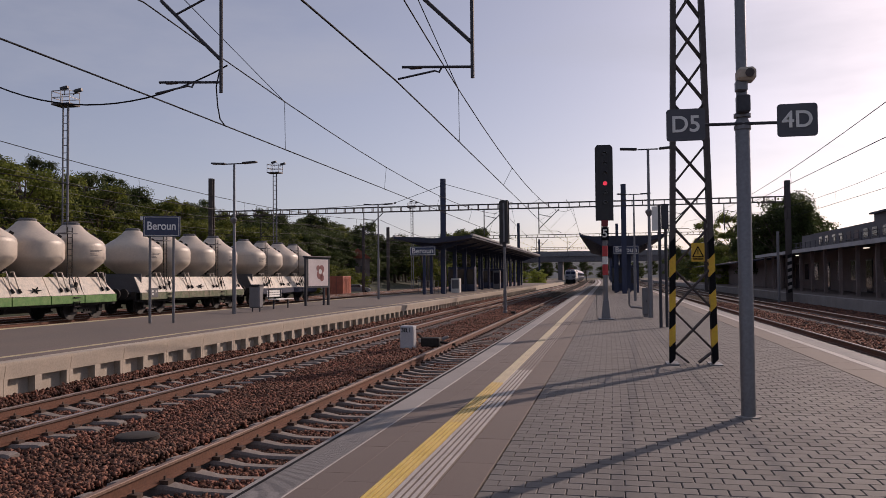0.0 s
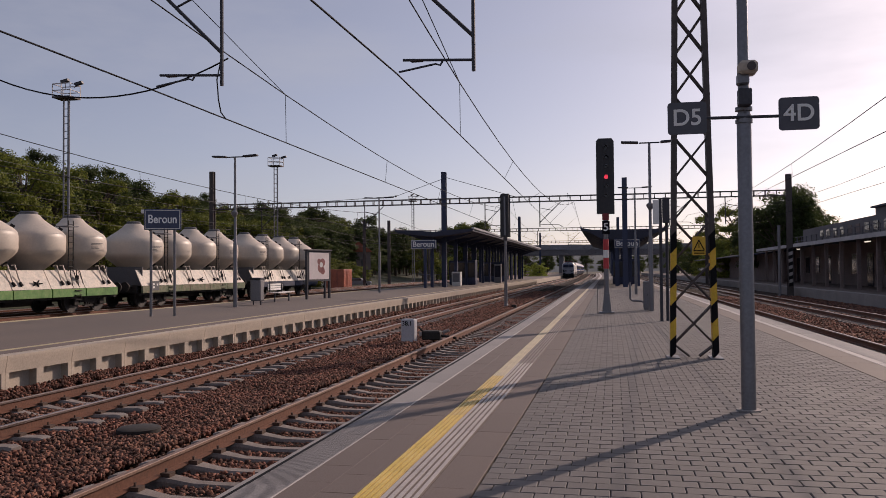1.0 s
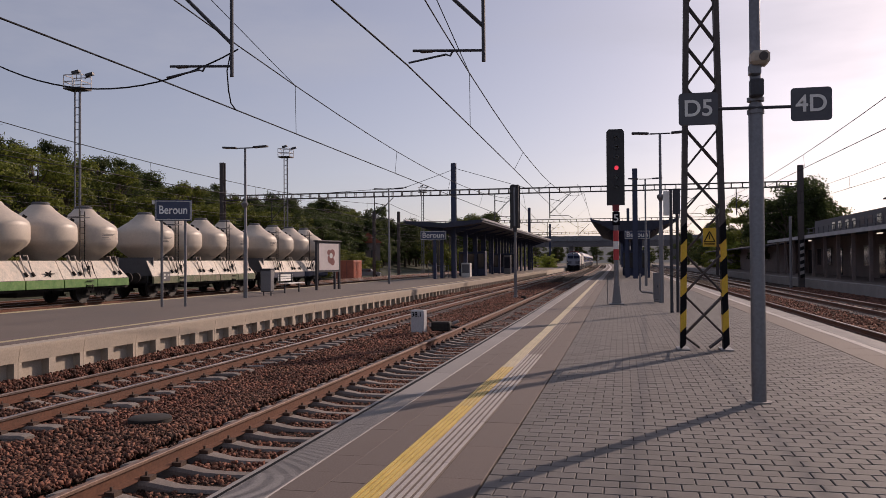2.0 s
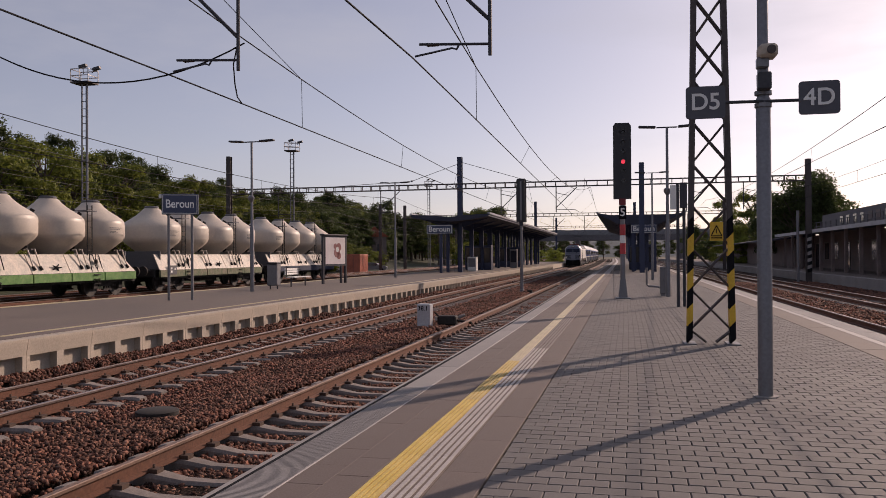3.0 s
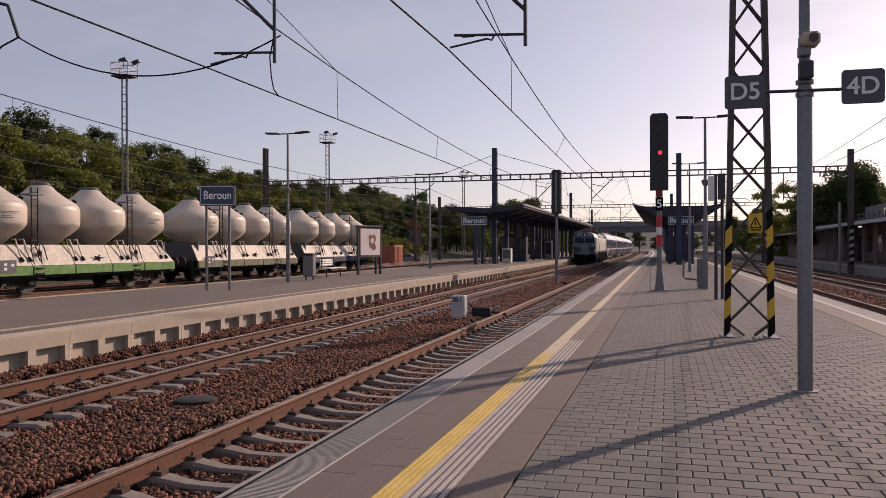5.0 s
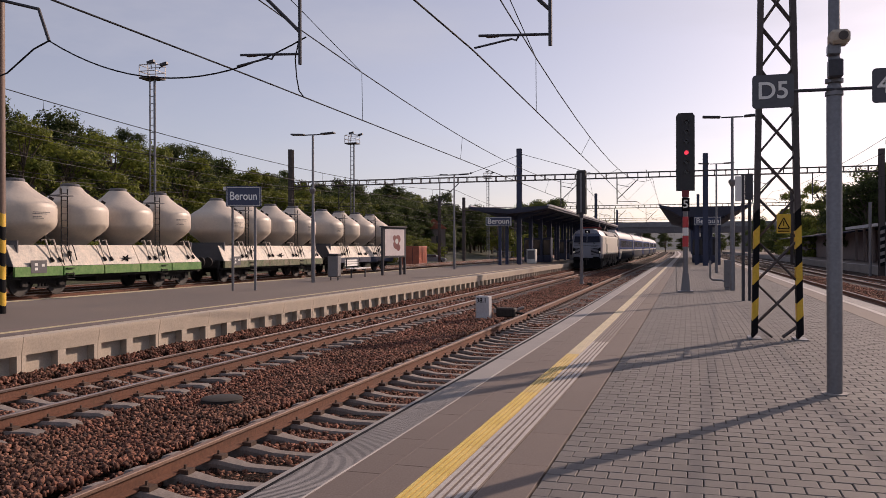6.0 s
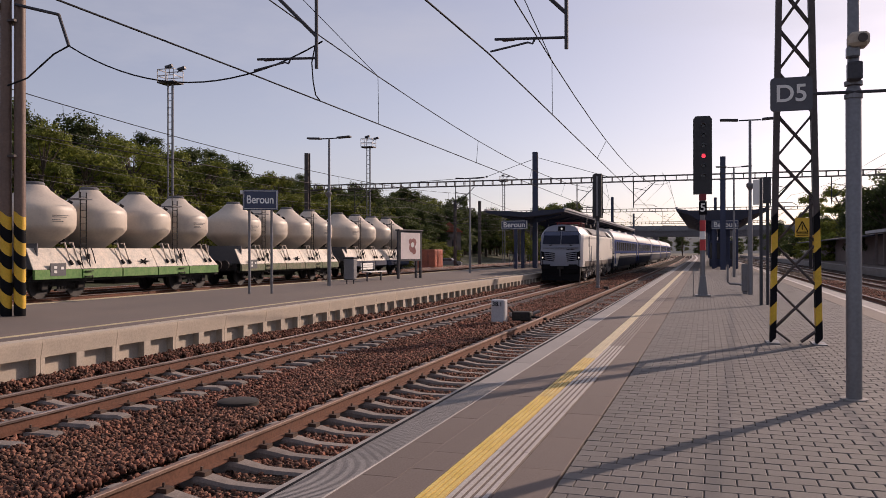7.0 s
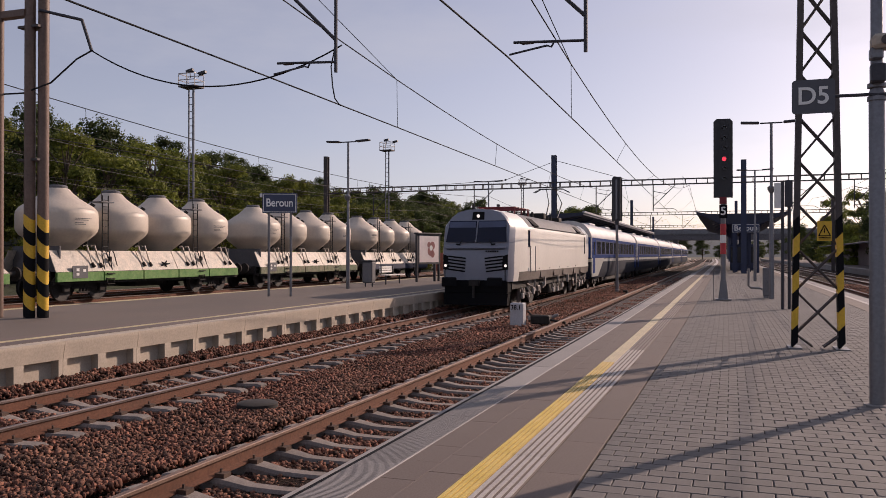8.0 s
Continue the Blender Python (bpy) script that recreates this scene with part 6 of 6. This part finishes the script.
spots = [(x, y, k, canopy_line(x, y, s) if x < -42 else s) for x, y, k, s in spots]
used, R = set(), random.Random(9)
for x, y, k, s in spots:
    base = rise(x, y) if x < -42 else -1.02
    m = pose(x, y, base, rz=R.uniform(0, 360))
    if k not in used:
        used.add(k)
        kinds[k].matrix_basis = m @ Matrix.Scale(s, 4)
    else:
        c = copy_thing(kinds[k], m)
        c.scale = (s, s, s * R.uniform(.93, 1.04))
# ---- paving pieces and loose stones, last ----
# tile colours: darker yellow between ribs, paler yellow and muted ribs farther along
M_YELLOWBASE = mat("darker_yellow_base", (0.52, 0.36, 0.09), 0.75, grain=60, vary=0.2, stain=0.3, blotch=1.5)
M_MIDYELLOW = mat("middle_yellow", (0.62, 0.47, 0.19), 0.75, grain=60, vary=0.15, stain=0.25, blotch=1.5)
M_MUTEDRIB = mat("muted_grey_rib", (0.24, 0.205, 0.19), 0.8, grain=60, vary=0.15, stain=0.3)
M_PALEYELLOW = mat("pale_yellow", (0.56, 0.49, 0.35), 0.75, grain=60, vary=0.15, stain=0.25, blotch=1.5)


def slab_mesh(name, w, l, material, ribs=0, bevel=0.003, along=True):
    bm = bmesh.new()
    g = 0.0028 if w < .21 and l < .2 else 0.0008
    x0, x1, y0, y1 = g, w - g, g, l - g
    lo = [bm.verts.new(p) for p in ((x0, y0, -.07), (x1, y0, -.07), (x1, y1, -.07), (x0, y1, -.07))]
    mid = [bm.verts.new(p) for p in ((x0, y0, -bevel), (x1, y0, -bevel), (x1, y1, -bevel), (x0, y1, -bevel))]
    top = [bm.verts.new(p) for p in ((x0 + bevel, y0 + bevel, 0), (x1 - bevel, y0 + bevel, 0), (x1 - bevel, y1 - bevel, 0), (x0 + bevel, y1 - bevel, 0))]
    for a, b in ((lo, mid), (mid, top)):
        for i in range(4):
            bm.faces.new((a[i], a[(i + 1) % 4], b[(i + 1) % 4], b[i]))
    bm.faces.new(top)
    for i in range(ribs):
        if along:
            c = w * (i + .5) / ribs
            h = w / ribs * .27
            box(bm, c - h, c + h, g, l - g, -.001, .007, index=1)
        else:
            c = l * (i + .5) / ribs
            h = l / ribs * .27
            box(bm, g * 2, w - g * 2, c - h, c + h, -.001, .005, index=1)
    return mesh_of(name, bm, material)


def row_of(x0, x1, length, y0, y1, mesh, name):
    y = y0
    while y < y1 - 0.01:
        o = new(name, mesh)
        o.parent = near_platform
        o.matrix_basis = pose(x0 + bend(y), y, random.uniform(-.0012, .0012), rz=heading(y + length / 2))
        y += length


row_of(-2.57, 0, 1.8, 1.85, 9.0, slab_mesh("edge_slab", .30, 1.8, [M_SLAB, M_EDGE], 72, along=False), "edge_slab")
row_of(-2.57, 0, 1.8, 9.05, LAST, slab_mesh("edge_slab", .30, 1.8, M_EDGE), "edge_slab")
part("edge_line", prism(bmesh.new(), [(-2.285, -.03), (-2.262, -.03), (-2.262, .003), (-2.285, .003)], 2, LAST, bend, 40), M_WHITELINE, near_platform)
small = slab_mesh("platform_slab", .2585, .5, M_SLAB, bevel=0.0015)
row_of(-2.262, 0, 0.5, 2.6, LAST, small, "platform_slab")
row_of(-2.0035, 0, 0.5, 2.85, LAST, small, "platform_slab")
part("paving_strip", prism(bmesh.new(), [(-2.0035, -.06), (-1.745, -.06), (-1.745, 0), (-2.0035, 0)], 2.6, 2.85), M_SLAB, near_platform)
row_of(-1.74, 0, 0.8, 2.8, 8.4, slab_mesh("yellow_tile", .17, .8, [M_YELLOWBASE, M_YELLOW], 4), "yellow_tile")
row_of(-1.74, 0, 0.8, 8.4, 11.6, slab_mesh("yellow_tile", .17, .8, [M_YELLOWBASE, M_MIDYELLOW], 4), "yellow_tile")
row_of(-1.74, 0, 0.8, 11.6, LAST, slab_mesh("yellow_tile", .17, .8, [M_PALEYELLOW, M_PALEYELLOW], 4), "yellow_tile")
row_of(-1.565, 0, 0.8, 2.8, 13.2, slab_mesh("ribbed_tile", .265, .8, [M_SLAB, M_WHITELINE], 5), "ribbed_tile")
row_of(-1.565, 0, 0.8, 13.2, LAST, slab_mesh("ribbed_tile", .265, .8, [M_SLAB, M_MUTEDRIB], 5), "ribbed_tile")
row_of(-1.295, 0, 1.0, 2.6, LAST, slab_mesh("border_slab", .316, 1.0, M_SLAB), "border_slab")
row_of(3.43, 0, 1.0, 4, LAST, slab_mesh("platform_slab", .52, 1.0, M_SLAB), "platform_slab")
row_of(3.955, 0, 1.0, 4, LAST, slab_mesh("white_line_slab", .145, 1.0, M_WHITELINE), "white_line_slab")
row_of(4.105, 0, 1.0, 4, LAST, slab_mesh("edge_slab", .415, 1.0, M_EDGE), "edge_slab")

PX, PY = 0.2, 0.165
paver = slab_mesh("paver", PX, PY, M_PAVER, bevel=0.0055)
src = np.array([v.co for v in paver.vertices])
polys = [tuple(p.vertices) for p in paver.polygons]
verts, faces, base = [], [], 0
row = 0
y = 3.6
while y < LAST - PY:
    x = -.966 + (0 if row % 2 else -PX / 2)
    while x < 3.42 - .02:
        a, b = max(x, -.966), min(x + PX, 3.42)
        if b - a > .04:
            if y < 7.6 and b - a > .19 and -.4 < x < 2.0 and y < 7.0:
                o = new("paver", paver)
                o.parent = near_platform
                o.matrix_basis = pose(x + bend(y), y, random.uniform(-.0016, .0016), random.uniform(-.25, .25), random.uniform(-.25, .25))
            else:
                q = src.copy()
                q[:, 0] = a + q[:, 0] * (b - a) / PX + bend(y)
                q[:, 1] += y
                q[:, 2] += random.uniform(-.0018, .0018)
                verts.append(q)
                faces += [tuple(i + base for i in p) for p in polys]
                base += len(src)
        x += PX
    y += PY
    row += 1
me = bpy.data.meshes.new("pavers")
me.from_pydata(np.concatenate(verts).tolist(), [], faces)
me.materials.append(M_PAVER)
me.update()
rest = tagged(new("pavers", me), kind="stuff")
rest.parent = near_platform


def stones(x0, x1, y0, y1, z, density, size, seed, keep=None, name="ballast_stones"):
    """Loose angular stones strewn over a stretch of ballast."""
    r = np.random.default_rng(seed)
    n = int((x1 - x0) * (y1 - y0) * density)
    c = np.stack([r.uniform(x0, x1, n), r.uniform(y0, y1, n), np.full(n, 0.0)], 1)
    if keep is not None:
        c = c[keep(c)]
        n = len(c)
    c[:, 2] = z(c) + r.uniform(-.03, .02, n)
    c[:, 0] += [bend(v) for v in c[:, 1]]
    s = size * r.uniform(.6, 1.35, (n, 1, 1)) * r.uniform(.65, 1.25, (n, 1, 3))
    cube = np.array([(-1, -.4, -1), (1, -.7, -.7), (.6, 1, -1), (-.8, .8, -.8), (-.5, -.9, .6), (.9, -.2, 1), (.3, .9, .5), (-.9, .4, .8)]) * .5
    v = cube[None] * s + r.uniform(-.12, .12, (n, 8, 3)) * s
    a, b = r.uniform(0, 6.28, n), r.uniform(-.9, .9, n)
    ca, sa, cb, sb = np.cos(a), np.sin(a), np.cos(b), np.sin(b)
    o = np.zeros((n, 1))
    rx = np.stack([np.stack([o[:, 0] + 1, o[:, 0], o[:, 0]], 1), np.stack([o[:, 0], cb, -sb], 1), np.stack([o[:, 0], sb, cb], 1)], 1)
    rz = np.stack([np.stack([ca, -sa, o[:, 0]], 1), np.stack([sa, ca, o[:, 0]], 1), np.stack([o[:, 0], o[:, 0], o[:, 0] + 1], 1)], 1)
    v = np.einsum("nij,njk,nlk->nli", rz, rx, v) + c[:, None]
    q = np.array([(0, 3, 2, 1), (4, 5, 6, 7), (0, 1, 5, 4), (1, 2, 6, 5), (2, 3, 7, 6), (3, 0, 4, 7)])
    f = (q[None] + (np.arange(n) * 8)[:, None, None]).reshape(-1, 4)
    me = bpy.data.meshes.new(name)
    me.vertices.add(n * 8), me.loops.add(len(f) * 4), me.polygons.add(len(f))
    me.vertices.foreach_set("co", v.reshape(-1).astype(np.float32))
    me.loops.foreach_set("vertex_index", f.reshape(-1).astype(np.int32))
    me.polygons.foreach_set("loop_start", (np.arange(len(f)) * 4).astype(np.int32))
    me.materials.append(M_STONE)
    me.update()
    return tagged(new(name, me), "loose brown ballast stones between the rails", "ballast", kind="stuff")


TOP = RAIL - 0.25


def bed(c):
    """Crib ballast lies a little under the sleepers; a shoulder heaps up by the far wall."""
    x = c[:, 0]
    z = np.full(len(x), TOP)
    z += np.where((x > -7.5) & (x < -5.6), .05 + .03 * np.sin(x * 3), 0)
    z += np.where(x < -9.9, np.minimum((-9.9 - x) * .6, .28), 0)
    for cx in (-4.2, -8.9):
        z += np.where(np.abs(x - cx) < 1.3, .022 if cx < -5 else -.02, 0)
    return z + .02 * np.sin(c[:, 1] * 2.1 + x)


def off_rails(c):
    x, y = c[:, 0], c[:, 1]
    ok = np.ones(len(x), bool)
    for cx, ph in ((-4.2, .25), (-8.9, .1)):
        for s in (-.7535, .7535):
            ok &= np.abs(x - cx - s) > .07
        on = (np.abs(x - cx) < 1.32) & (np.abs((y - 3.2 - ph + .3) % .6 - .3) < .105)
        ok &= ~on
    return ok


stones(-10.42, -2.6, 3.2, 22, bed, 760, .05, 3, off_rails)
stones(-10.42, -2.6, 22, 48, bed, 230, .075, 4, off_rails)


def bed_right(c):
    return np.full(len(c), RAIL - .235) + .02 * np.sin(c[:, 1] * 1.7 + c[:, 0] * 2)


def off_right(c):
    x, y = c[:, 0], c[:, 1]
    ok = np.ones(len(x), bool)
    for cx, y0 in ((6.17, 0.0), (10.6, 0.0)):
        for s in (-.7535, .7535):
            ok &= np.abs(x - cx - s) > .08
        ok &= ~((np.abs(x - cx) < 1.32) & (np.abs((y - y0 + .3) % .6 - .3) < .15))
    return ok


stones(4.7, 14.5, 12, 70, bed_right, 110, .10, 8, off_right)
stones(-10.42, -2.8, 48, 85, bed, 110, .10, 9, off_rails)


def motions():
    walk(loco, train_rows(0, LOCO))
    for i, c in enumerate(coaches):
        walk(c, train_rows(LOCO + 26.4 * i, 26.4))


motions()
